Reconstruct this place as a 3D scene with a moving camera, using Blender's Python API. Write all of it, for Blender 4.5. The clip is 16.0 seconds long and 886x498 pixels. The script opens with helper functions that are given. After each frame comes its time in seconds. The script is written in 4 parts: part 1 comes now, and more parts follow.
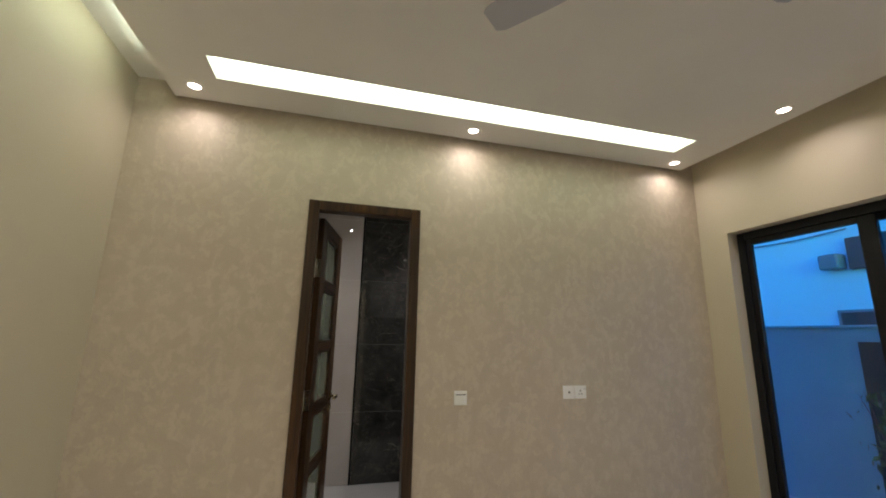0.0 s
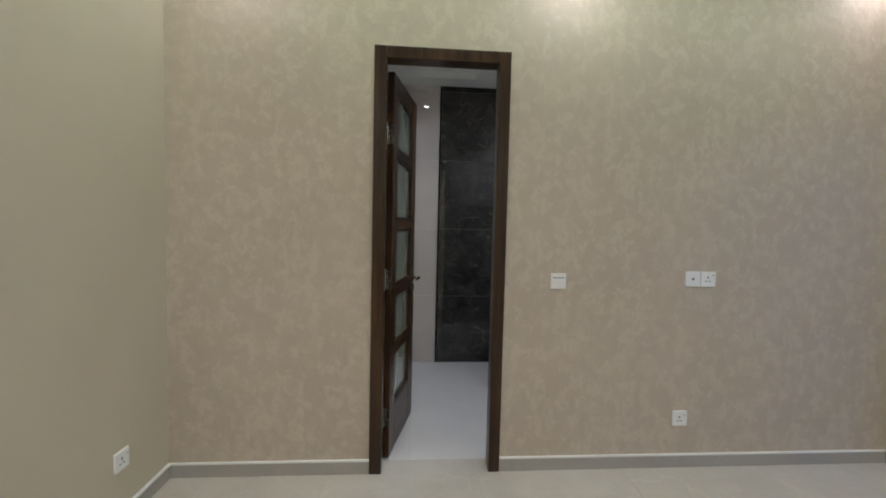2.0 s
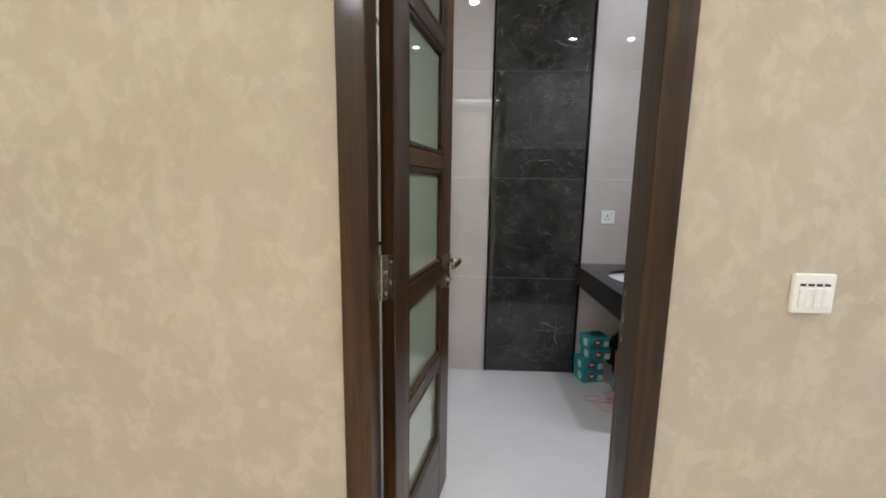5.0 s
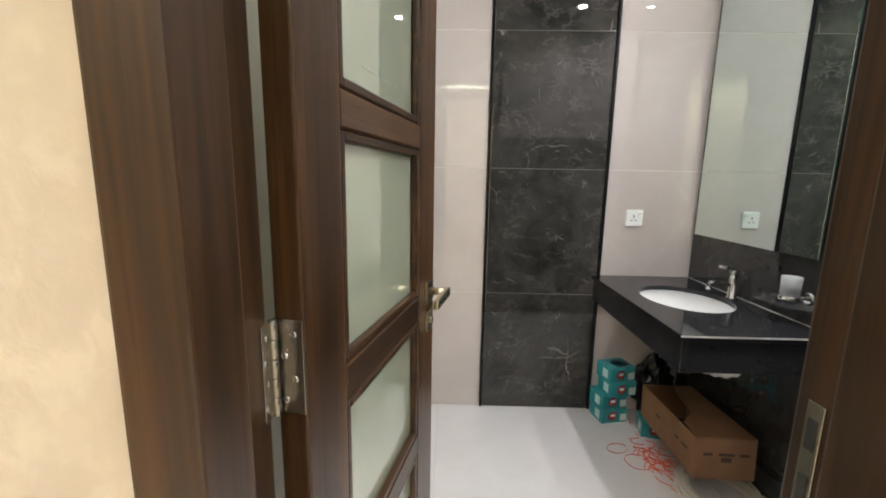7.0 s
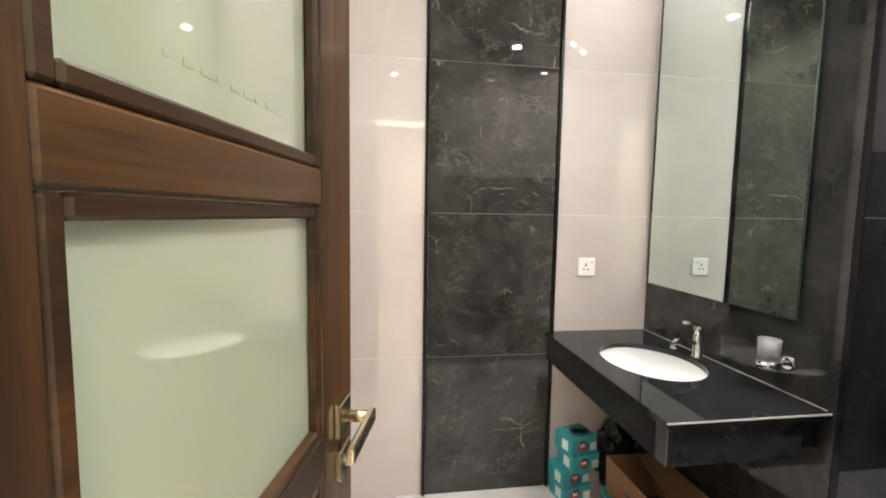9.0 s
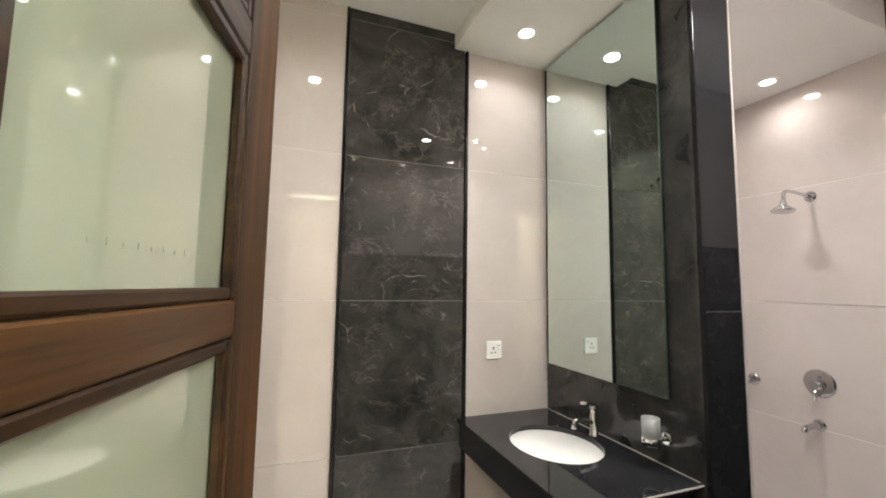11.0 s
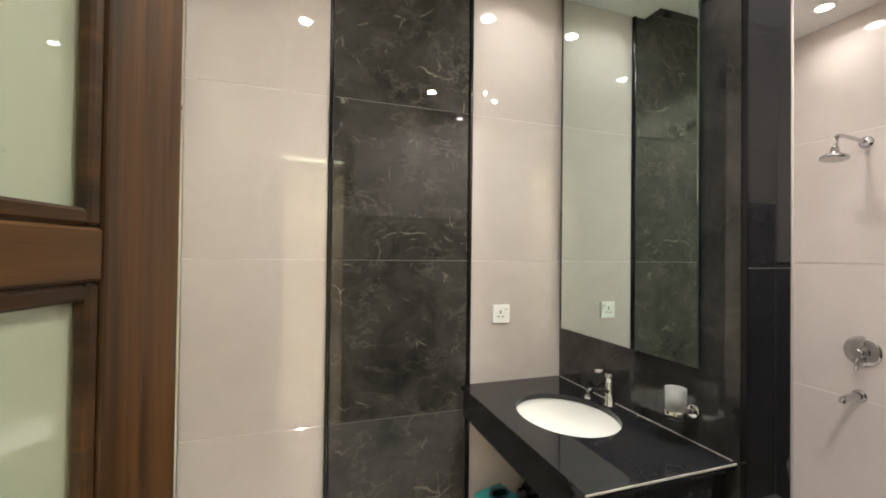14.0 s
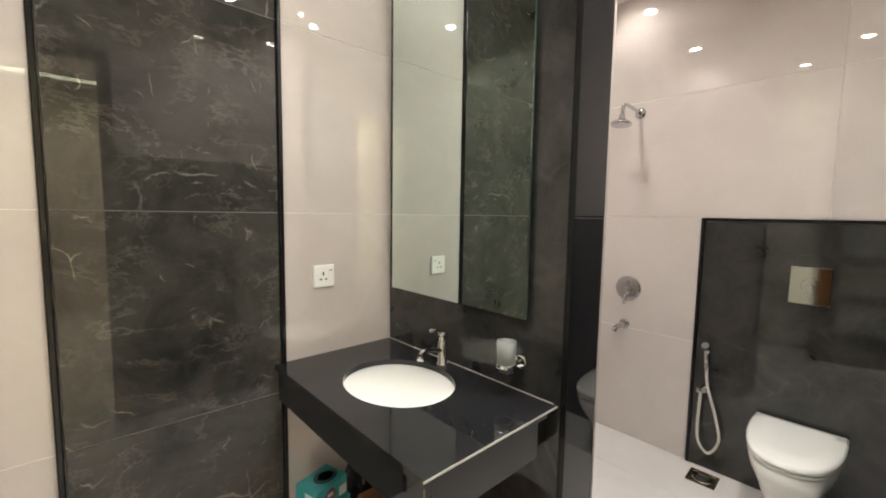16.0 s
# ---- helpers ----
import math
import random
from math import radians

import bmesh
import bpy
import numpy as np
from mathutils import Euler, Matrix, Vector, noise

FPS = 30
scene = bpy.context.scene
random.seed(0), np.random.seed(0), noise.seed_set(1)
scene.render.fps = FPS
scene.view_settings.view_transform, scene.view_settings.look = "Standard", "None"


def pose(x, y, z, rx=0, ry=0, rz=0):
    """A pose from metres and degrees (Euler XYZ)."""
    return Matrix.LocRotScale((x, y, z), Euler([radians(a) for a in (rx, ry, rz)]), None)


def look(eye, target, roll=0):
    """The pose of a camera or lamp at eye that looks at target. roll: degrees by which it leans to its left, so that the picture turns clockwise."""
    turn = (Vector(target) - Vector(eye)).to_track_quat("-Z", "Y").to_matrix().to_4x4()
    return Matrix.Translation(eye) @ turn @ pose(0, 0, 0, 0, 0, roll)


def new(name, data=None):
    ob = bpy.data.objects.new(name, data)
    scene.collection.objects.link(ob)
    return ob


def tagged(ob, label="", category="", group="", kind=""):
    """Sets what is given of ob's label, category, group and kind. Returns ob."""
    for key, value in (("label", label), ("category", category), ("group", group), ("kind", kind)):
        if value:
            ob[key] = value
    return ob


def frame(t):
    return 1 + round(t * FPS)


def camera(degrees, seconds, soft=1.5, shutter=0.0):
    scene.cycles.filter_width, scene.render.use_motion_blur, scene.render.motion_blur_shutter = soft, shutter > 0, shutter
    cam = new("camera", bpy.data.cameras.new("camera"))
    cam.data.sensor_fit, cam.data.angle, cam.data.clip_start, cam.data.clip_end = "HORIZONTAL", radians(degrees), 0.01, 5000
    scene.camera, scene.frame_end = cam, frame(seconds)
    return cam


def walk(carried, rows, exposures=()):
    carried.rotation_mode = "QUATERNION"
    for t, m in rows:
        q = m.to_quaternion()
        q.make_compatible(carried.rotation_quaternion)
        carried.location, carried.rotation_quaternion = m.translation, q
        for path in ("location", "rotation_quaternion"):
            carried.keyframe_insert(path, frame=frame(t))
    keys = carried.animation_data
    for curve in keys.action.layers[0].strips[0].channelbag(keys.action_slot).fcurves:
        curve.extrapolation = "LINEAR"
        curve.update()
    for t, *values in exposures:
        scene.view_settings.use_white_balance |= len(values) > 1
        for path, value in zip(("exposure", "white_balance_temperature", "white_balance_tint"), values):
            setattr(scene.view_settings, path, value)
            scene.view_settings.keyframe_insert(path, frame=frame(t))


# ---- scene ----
# camera and walk
cam = camera(95.6, 16.0, soft=1.9)
PATH = [
    (0, (0.006, 0.045, 1.464), (0.506, 1.937, 1.877), 1.2),
    (0.5, (0.014, 0.072, 1.436), (0.469, 2.002, 1.692), 1.3),
    (1, (0.043, 0.119, 1.404), (0.411, 2.082, 1.512), 1.3),
    (1.5, (0.034, 0.272, 1.365), (0.287, 2.256, 1.348), 1.3),
    (2, (0.024, 0.467, 1.343), (0.17, 2.459, 1.241), 1.3),
    (2.5, (0.078, 0.677, 1.347), (0.114, 2.67, 1.18), 1.1),
    (3, (0.078, 0.897, 1.32), (0.052, 2.886, 1.107), 1.1),
    (3.5, (0.046, 1.131, 1.329), (-0.022, 3.113, 1.068), 1.0),
    (4, (0.047, 1.363, 1.321), (-0.033, 3.344, 1.06), 0.8),
    (6.5, (0.09, 2.179, 1.245), (0.018, 4.137, 0.844), 1.0),
    (7, (0.071, 2.304, 1.272), (0.038, 4.275, 0.936), 1.0),
    (7.5, (0.065, 2.406, 1.287), (0.074, 4.384, 0.991), 1.0),
    (8, (0.11, 2.518, 1.305), (0.17, 4.504, 1.073), 0.9),
    (8.5, (0.127, 2.605, 1.311), (0.27, 4.588, 1.097), 0.8),
    (9, (0.093, 2.63, 1.328), (0.366, 4.605, 1.163), 0.9),
    (9.5, (0.077, 2.621, 1.362), (0.542, 4.564, 1.273), 0.9),
    (10, (0.073, 2.62, 1.379), (0.748, 4.503, 1.369), 1.0),
    (12.5, (0.094, 2.541, 1.451), (0.764, 4.391, 1.81), 0.7),
    (13, (0.145, 2.567, 1.411), (0.783, 4.448, 1.64), 0.6),
    (13.5, (0.186, 2.654, 1.378), (0.802, 4.553, 1.5), 0.6),
    (14, (0.188, 2.746, 1.369), (0.82, 4.644, 1.394), 0.7),
    (14.5, (0.21, 2.799, 1.357), (0.907, 4.673, 1.314), 0.6),
    (15, (0.261, 2.842, 1.354), (1.08, 4.664, 1.249), 0.6),
    (15.5, (0.307, 2.892, 1.348), (1.392, 4.566, 1.209), 0.7),
    (16, (0.323, 2.962, 1.346), (1.67, 4.43, 1.171), 0.9),
]
EXPOSURES = [
    (0.0, -0.03, 6550, 12), (0.5, 0.03, 6350, 12), (1.5, 0.14, 6100, 12), (2.0, 0.26, 5700, 11), (2.5, 0.36, 5600, 12), (3.5, 0.85, 5650, 13), (4.2, 1.06, 5650, 13), (5.4, 1.28, 6000, 12), (6.5, 1.57, 6150, 11), (7.0, 1.86, 6400, 12),
    (7.5, 2.08, 6650, 13), (8.0, 2.44, 6900, 15), (9.0, 2.32, 6850, 14), (10.0, 2.16, 6950, 13), (12.5, 2.02, 6850, 11), (14.0, 2.0, 7150, 10), (16.0, 2.0, 7200, 10),
]
walk(cam, [(t, look(eye, target, roll)) for t, eye, target, roll in PATH], EXPOSURES)

# light levels
SKY, LED, LED_DIM, BED_W, BATH_W, SPREAD = 1.8, 5.3, 22.0, 1.8, 0.88, 155
# floor joints
FBX, FBY, FTX, FTY = -0.425, 2.2, 0.023, 2.74

# ---------------------------------------------------------------- light, world
WARM = (1.0, 0.875, 0.83)
COOL = (0.93, 0.97, 1.0)

world = bpy.data.worlds.new("dusk")
scene.world = world
world.use_nodes = True
wn, wl = world.node_tree.nodes, world.node_tree.links
wn.clear()
w_out = wn.new("ShaderNodeOutputWorld")
w_bg = wn.new("ShaderNodeBackground")
w_sky = wn.new("ShaderNodeTexSky")
w_sky.sky_type = "NISHITA"
w_sky.sun_disc = False
w_sky.sun_elevation = radians(3)
w_sky.sun_rotation = radians(200)
w_tint = wn.new("ShaderNodeMix")
w_tint.data_type, w_tint.blend_type = "RGBA", "MULTIPLY"
w_tint.inputs[0].default_value = 1.0
w_tint.inputs[7].default_value = (0.02, 0.275, 1.0, 1)
wl.new(w_sky.outputs[0], w_tint.inputs[6])
wl.new(w_tint.outputs[2], w_bg.inputs[0])
w_bg.inputs[1].default_value = SKY
wl.new(w_bg.outputs[0], w_out.inputs[0])


def disc_lamp(name, x, y, z, watts, colour, spread=115):
    data = bpy.data.lights.new(name, "AREA")
    data.shape, data.size, data.energy, data.color = "DISK", 0.07, watts, colour
    data.spread = radians(spread)
    ob = new(name, data)
    ob.matrix_world = pose(x, y, z)
    return ob


# ---------------------------------------------------------------- materials
def mat(name, base=(0.8, 0.8, 0.8), rough=0.5, metal=0.0, **extra):
    m = bpy.data.materials.new(name)
    m.use_nodes = True
    p = m.node_tree.nodes["Principled BSDF"]
    p.inputs["Base Color"].default_value = (*base, 1)
    p.inputs["Roughness"].default_value = rough
    p.inputs["Metallic"].default_value = metal
    for key, value in extra.items():
        p.inputs[key.replace("_", " ")].default_value = value
    return m


def nodes_of(m):
    return m.node_tree.nodes, m.node_tree.links, m.node_tree.nodes["Principled BSDF"]


def coords(m, scale=(1, 1, 1), per_object=0.0):
    """World-size coordinates of the surface, shifted from object to object when asked."""
    n, l, _ = nodes_of(m)
    geo = n.new("ShaderNodeNewGeometry")
    out = geo.outputs["Position"]
    if per_object:
        info = n.new("ShaderNodeObjectInfo")
        mul = n.new("ShaderNodeMath")
        mul.operation = "MULTIPLY"
        mul.inputs[1].default_value = per_object
        l.new(info.outputs["Random"], mul.inputs[0])
        add = n.new("ShaderNodeVectorMath")
        l.new(out, add.inputs[0])
        l.new(mul.outputs[0], add.inputs[1])
        out = add.outputs[0]
    mp = n.new("ShaderNodeMapping")
    mp.inputs["Scale"].default_value = scale
    l.new(out, mp.inputs["Vector"])
    return mp.outputs[0]


def noise_tex(m, vec, scale, detail=4, rough=0.55, distort=0.0):
    n, l, _ = nodes_of(m)
    t = n.new("ShaderNodeTexNoise")
    t.inputs["Scale"].default_value, t.inputs["Detail"].default_value = scale, detail
    t.inputs["Roughness"].default_value, t.inputs["Distortion"].default_value = rough, distort
    l.new(vec, t.inputs["Vector"])
    return t.outputs["Fac"]


def ramp(m, fac, stops):
    n, l, _ = nodes_of(m)
    r = n.new("ShaderNodeValToRGB")
    el = r.color_ramp.elements
    while len(el) < len(stops):
        el.new(0.5)
    for e, (pos, col) in zip(el, stops):
        e.position, e.color = pos, (*col, 1)
    l.new(fac, r.inputs[0])
    return r.outputs[0]


def mix(m, a, b, fac, mode="MIX"):
    n, l, _ = nodes_of(m)
    x = n.new("ShaderNodeMix")
    x.data_type, x.blend_type = "RGBA", mode
    for src, idx in ((fac, 0), (a, 6), (b, 7)):
        if isinstance(src, (int, float)):
            x.inputs[idx].default_value = src
        elif isinstance(src, tuple):
            x.inputs[idx].default_value = (*src, 1)
        else:
            l.new(src, x.inputs[idx])
    return x.outputs[2]


def bump(m, height, strength, distance=0.01):
    n, l, p = nodes_of(m)
    b = n.new("ShaderNodeBump")
    b.inputs["Strength"].default_value, b.inputs["Distance"].default_value = strength, distance
    l.new(height, b.inputs["Height"])
    l.new(b.outputs[0], p.inputs["Normal"])


def to(m, socket, name):
    _, l, p = nodes_of(m)
    l.new(socket, p.inputs[name])


def grey(v):
    return (v, v, v)


# mottled wallpaper
M_PAPER = mat("wallpaper", rough=0.62)
c = coords(M_PAPER)
big = noise_tex(M_PAPER, c, 2.2, 3)
mid = noise_tex(M_PAPER, coords(M_PAPER, (1, 1, 0.85)), 15, 3, 0.5, 0.4)
flake = noise_tex(M_PAPER, coords(M_PAPER, (1, 1, 0.8)), 30, 4, 0.55, 0.5)
fine = noise_tex(M_PAPER, c, 160, 3)
base = ramp(M_PAPER, big, [(0.3, (0.475, 0.412, 0.328)), (0.7, (0.515, 0.447, 0.355))])
base = mix(M_PAPER, base, (0.45, 0.388, 0.305), ramp(M_PAPER, mid, [(0.36, grey(0.4)), (0.52, grey(0.0))]))
stroke = mix(M_PAPER, ramp(M_PAPER, mid, [(0.47, grey(0.0)), (0.56, grey(1.0))]), ramp(M_PAPER, flake, [(0.44, grey(0.10)), (0.55, grey(0.8))]), 1.0, "MULTIPLY")
base = mix(M_PAPER, base, (0.552, 0.486, 0.388), stroke)
to(M_PAPER, base, "Base Color")
to(M_PAPER, ramp(M_PAPER, mid, [(0.45, grey(0.62)), (0.65, grey(0.47))]), "Roughness")
bump(M_PAPER, mix(M_PAPER, mix(M_PAPER, mid, flake, 0.4), fine, 0.06), 0.45, 0.009)

# plain wall paint
M_PAINT = mat("beige_paint", rough=0.55)
c = coords(M_PAINT)
to(M_PAINT, ramp(M_PAINT, noise_tex(M_PAINT, c, 1.1, 3), [(0.3, (0.53, 0.475, 0.36)), (0.7, (0.57, 0.51, 0.39))]), "Base Color")
bump(M_PAINT, noise_tex(M_PAINT, c, 120, 2), 0.08, 0.002)

M_WHITE = mat("ceiling_paint", rough=0.7)
c = coords(M_WHITE)
to(M_WHITE, ramp(M_WHITE, noise_tex(M_WHITE, c, 1.5, 3), [(0.3, (0.76, 0.75, 0.73)), (0.7, (0.81, 0.80, 0.78))]), "Base Color")
bump(M_WHITE, noise_tex(M_WHITE, c, 150, 2), 0.05, 0.002)

M_GROUT = mat("grout", (0.72, 0.69, 0.64), 0.8)
M_DARKGROUT = mat("dark_grout", (0.17, 0.165, 0.155), 0.8)
M_FLOORGROUT = mat("floor_grout", (0.50, 0.475, 0.46), 0.8)


def stone_tile(name, lo, hi, vein, vein_amount, rough, coat=0.0, vein_scale=2.6, width=0.018, shift=7.0, wisp=0.0, gloss=0.5, gate_at=0.50, cloud_scale=4.5):
    m = mat(name, rough=rough, Coat_Weight=coat, Coat_Roughness=0.03, Specular_IOR_Level=gloss)
    c = coords(m, per_object=shift)
    cloud = noise_tex(m, c, cloud_scale, 8, 0.66, 0.5)
    base = ramp(m, cloud, [(0.3, lo), (0.7, hi)])
    n, l, _ = nodes_of(m)
    wob = n.new("ShaderNodeTexNoise")
    wob.inputs["Scale"].default_value, wob.inputs["Detail"].default_value = vein_scale * 1.4, 5
    l.new(c, wob.inputs["Vector"])
    shift_v = n.new("ShaderNodeVectorMath")
    shift_v.operation = "MULTIPLY_ADD"
    shift_v.inputs[1].default_value = (0.22, 0.22, 0.22)
    l.new(wob.outputs["Color"], shift_v.inputs[0])
    l.new(c, shift_v.inputs[2])
    lines = None
    for k, (sc, w) in enumerate(((vein_scale, width), (vein_scale * 2.3, width * 1.3))):
        vor = n.new("ShaderNodeTexVoronoi")
        vor.feature = "DISTANCE_TO_EDGE"
        vor.inputs["Scale"].default_value = sc
        l.new(shift_v.outputs[0], vor.inputs["Vector"])
        v = ramp(m, vor.outputs["Distance"], [(0.0, grey(1)), (w, grey(0))])
        gate = ramp(m, noise_tex(m, c, sc * 1.3 + 2 * k, 3), [(gate_at, grey(0)), (gate_at + 0.12, grey(1))])
        v = mix(m, v, gate, 1.0, "MULTIPLY")
        lines = v if lines is None else mix(m, lines, v, 0.7, "ADD")
    base = mix(m, base, vein, mix(m, grey(0), lines, vein_amount))
    if wisp:
        w = noise_tex(m, coords(m, (1, 1, 1.7), shift), 3.6, 9, 0.68, 0.3)
        w = ramp(m, w, [(0.475, grey(0)), (0.50, grey(1)), (0.52, grey(0))])
        gate = ramp(m, noise_tex(m, c, 5.0, 3), [(0.42, grey(0)), (0.62, grey(wisp))])
        base = mix(m, base, vein, mix(m, w, gate, 1.0, "MULTIPLY"))
    to(m, base, "Base Color")
    to(m, ramp(m, noise_tex(m, c, 9, 3), [(0.35, grey(rough)), (0.7, grey(rough * 1.6))]), "Roughness")
    return m


M_TILE = stone_tile("pale_wall_tile", (0.535, 0.478, 0.448), (0.60, 0.541, 0.515), (0.68, 0.635, 0.595), 0.14, 0.012, 0.0, 1.0, 0.022, gloss=0.95, cloud_scale=2.2)
M_BLACK = stone_tile("black_marble", (0.017, 0.0165, 0.0155), (0.066, 0.062, 0.056), (0.40, 0.36, 0.31), 0.70, 0.012, 0.0, 3.0, 0.016, wisp=0.16, gloss=0.5, gate_at=0.56)
M_BLACK_PLAIN = stone_tile("plain_black_marble", (0.014, 0.014, 0.014), (0.046, 0.044, 0.042), (0.15, 0.14, 0.13), 0.16, 0.012, 0.0, 2.2, 0.02, gloss=0.6, gate_at=0.55, cloud_scale=6.0)
M_GRANITE = stone_tile("black_granite", (0.012, 0.012, 0.014), (0.02, 0.02, 0.022), (0.05, 0.05, 0.05), 0.1, 0.02)
M_FLOOR_BATH = stone_tile("bath_floor_tile", (0.62, 0.59, 0.58), (0.67, 0.64, 0.63), (0.71, 0.68, 0.67), 0.25, 0.018, gloss=0.8)
M_FLOOR_BED = stone_tile("bed_floor_tile", (0.50, 0.46, 0.40), (0.57, 0.53, 0.47), (0.66, 0.62, 0.56), 0.4, 0.16)
M_SKIRT = stone_tile("skirting_stone", (0.36, 0.345, 0.31), (0.41, 0.39, 0.35), (0.5, 0.48, 0.44), 0.3, 0.35)

# walnut
M_WOOD = mat("walnut", rough=0.32, Specular_IOR_Level=0.35, Coat_Weight=0.15, Coat_Roughness=0.12)


def wood(m, axis_scale, warm=0.7, level=1.0):
    c = coords(m, axis_scale, 11.0)
    grain = noise_tex(m, c, 26, 6, 0.65, 0.8)
    slow = noise_tex(m, c, 6, 3, 0.5, 0.6)
    a = ramp(m, grain, [(0.30, (0.015, 0.0072, 0.0030)), (0.55, (0.060, 0.0275, 0.0100)), (0.75, (0.115, 0.054, 0.020))])
    b = ramp(m, slow, [(0.3, grey(0.72 * level)), (0.7, grey(level))])
    a = mix(m, a, b, 1.0, "MULTIPLY")
    streak = ramp(m, noise_tex(m, c, 11, 4, 0.55, 0.4), [(0.50, grey(0)), (0.66, grey(warm))])
    a = mix(m, a, (0.200, 0.086, 0.027), streak)
    pore = ramp(m, noise_tex(m, c, 95, 3, 0.6), [(0.56, grey(0)), (0.70, grey(0.55))])
    to(m, mix(m, a, (0.010, 0.004, 0.002), pore), "Base Color")
    to(m, ramp(m, grain, [(0.3, grey(0.40)), (0.7, grey(0.28))]), "Roughness")
    bump(m, grain, 0.12, 0.002)


wood(M_WOOD, (1.0, 1.0, 0.05), 0.55, 1.0)
# door frame: the same grain, darker and less streaked
M_FRAME = mat("darker_walnut", rough=0.34, Specular_IOR_Level=0.35, Coat_Weight=0.15, Coat_Roughness=0.12)
wood(M_FRAME, (1.0, 1.0, 0.05), 0.28, 0.72)
M_WOOD_RAIL = mat("walnut_cross_grain", rough=0.32, Specular_IOR_Level=0.35, Coat_Weight=0.15, Coat_Roughness=0.12)
wood(M_WOOD_RAIL, (0.10, 0.05, 1.0), 0.10, 0.90)

M_FROST = mat("frosted_glass", (0.395, 0.435, 0.335), 0.0, IOR=1.75, Coat_Weight=1.0, Coat_Roughness=0.0, Coat_IOR=1.6)
M_CLEAR = mat("window_glass", (0.95, 0.97, 1.0), 0.0, Transmission_Weight=1.0, IOR=1.45)
M_CUP = mat("frosted_tumbler", (0.78, 0.79, 0.77), 0.4, Transmission_Weight=0.8)
M_MIRROR = mat("mirror_silver", (0.70, 0.80, 0.77), 0.01, 1.0)
M_GLASSEDGE = mat("glass_edge", (0.03, 0.06, 0.05), 0.25)
M_CHROME = mat("chrome", (0.58, 0.58, 0.59), 0.05, 1.0)
M_STEEL = mat("brushed_steel", (0.34, 0.31, 0.265), 0.24, 1.0)
bump(M_STEEL, noise_tex(M_STEEL, coords(M_STEEL, (1, 1, 30)), 60, 2), 0.05, 0.001)
M_BRASSY = mat("satin_nickel", (0.66, 0.58, 0.42), 0.22, 1.0)
M_ALU = mat("dark_aluminium", (0.008, 0.008, 0.010), 0.45, 0.0, Specular_IOR_Level=0.25)
M_TRIM = mat("black_edge_trim", (0.012, 0.012, 0.013), 0.2, 0.4)
M_CERAMIC = mat("white_ceramic", (0.84, 0.83, 0.80), 0.08, Coat_Weight=0.6, Coat_Roughness=0.03)
M_PLASTIC = mat("white_plastic", (0.82, 0.82, 0.80), 0.3)
M_DARK = mat("dark_slot", (0.02, 0.02, 0.02), 0.5)
M_CREAM = mat("cream_laminate", rough=0.35)
to(M_CREAM, ramp(M_CREAM, noise_tex(M_CREAM, coords(M_CREAM), 2, 3), [(0.3, (0.70, 0.68, 0.52)), (0.7, (0.74, 0.72, 0.56))]), "Base Color")
M_BLACKMETAL = mat("black_metal", (0.015, 0.015, 0.015), 0.35, 0.6)
M_FAN = mat("fan_paint", (0.46, 0.48, 0.55), 0.35)
M_TEAL = mat("teal_carton", rough=0.4)
to(M_TEAL, ramp(M_TEAL, noise_tex(M_TEAL, coords(M_TEAL, per_object=5.0), 9, 3), [(0.35, (0.02, 0.24, 0.26)), (0.7, (0.04, 0.33, 0.35))]), "Base Color")
M_NAVY = mat("navy_print", (0.012, 0.03, 0.08), 0.4)
M_RED = mat("red_print", (0.42, 0.03, 0.03), 0.4)
M_LABEL = mat("pale_print", (0.62, 0.74, 0.72), 0.4)
M_CARD = mat("brown_cardboard", rough=0.8)
c = coords(M_CARD)
to(M_CARD, ramp(M_CARD, noise_tex(M_CARD, c, 6, 5), [(0.3, (0.19, 0.095, 0.042)), (0.7, (0.26, 0.135, 0.062))]), "Base Color")
bump(M_CARD, noise_tex(M_CARD, coords(M_CARD, (1, 30, 1)), 20, 2), 0.08, 0.002)
M_EDGE = mat("pale_edge_strip", (0.56, 0.53, 0.48), 0.2)
M_INK = mat("carton_ink", (0.07, 0.035, 0.02), 0.8)
M_CABLE = mat("cream_cable", (0.66, 0.62, 0.52), 0.4)
M_ORANGE = mat("orange_string", (0.75, 0.11, 0.04), 0.5)
M_BAG = mat("black_plastic_bag", (0.012, 0.013, 0.016), 0.25)
M_HOSE = mat("ribbed_hose", (0.62, 0.60, 0.55), 0.35, 0.3)
# boundary wall render: the blue of dusk light is put into its base colour
M_OUT = mat("dusk_blue_render", rough=0.85)
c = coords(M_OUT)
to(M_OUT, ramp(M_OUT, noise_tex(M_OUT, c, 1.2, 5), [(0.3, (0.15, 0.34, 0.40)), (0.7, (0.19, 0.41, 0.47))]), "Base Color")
bump(M_OUT, noise_tex(M_OUT, c, 60, 3), 0.2, 0.004)
M_OUTWHITE = mat("white_facade", rough=0.8)
to(M_OUTWHITE, ramp(M_OUTWHITE, noise_tex(M_OUTWHITE, coords(M_OUTWHITE), 0.9, 4), [(0.3, (0.72, 0.73, 0.74)), (0.7, (0.80, 0.81, 0.82))]), "Base Color")
M_PAVE = mat("paving", rough=0.8)
to(M_PAVE, ramp(M_PAVE, noise_tex(M_PAVE, coords(M_PAVE), 5, 5), [(0.3, (0.36, 0.36, 0.36)), (0.7, (0.5, 0.5, 0.5))]), "Base Color")
M_LEAF = mat("leaves", (0.05, 0.09, 0.03), 0.5)
M_SHUTTER = mat("brown_shutter", (0.10, 0.05, 0.045), 0.6)
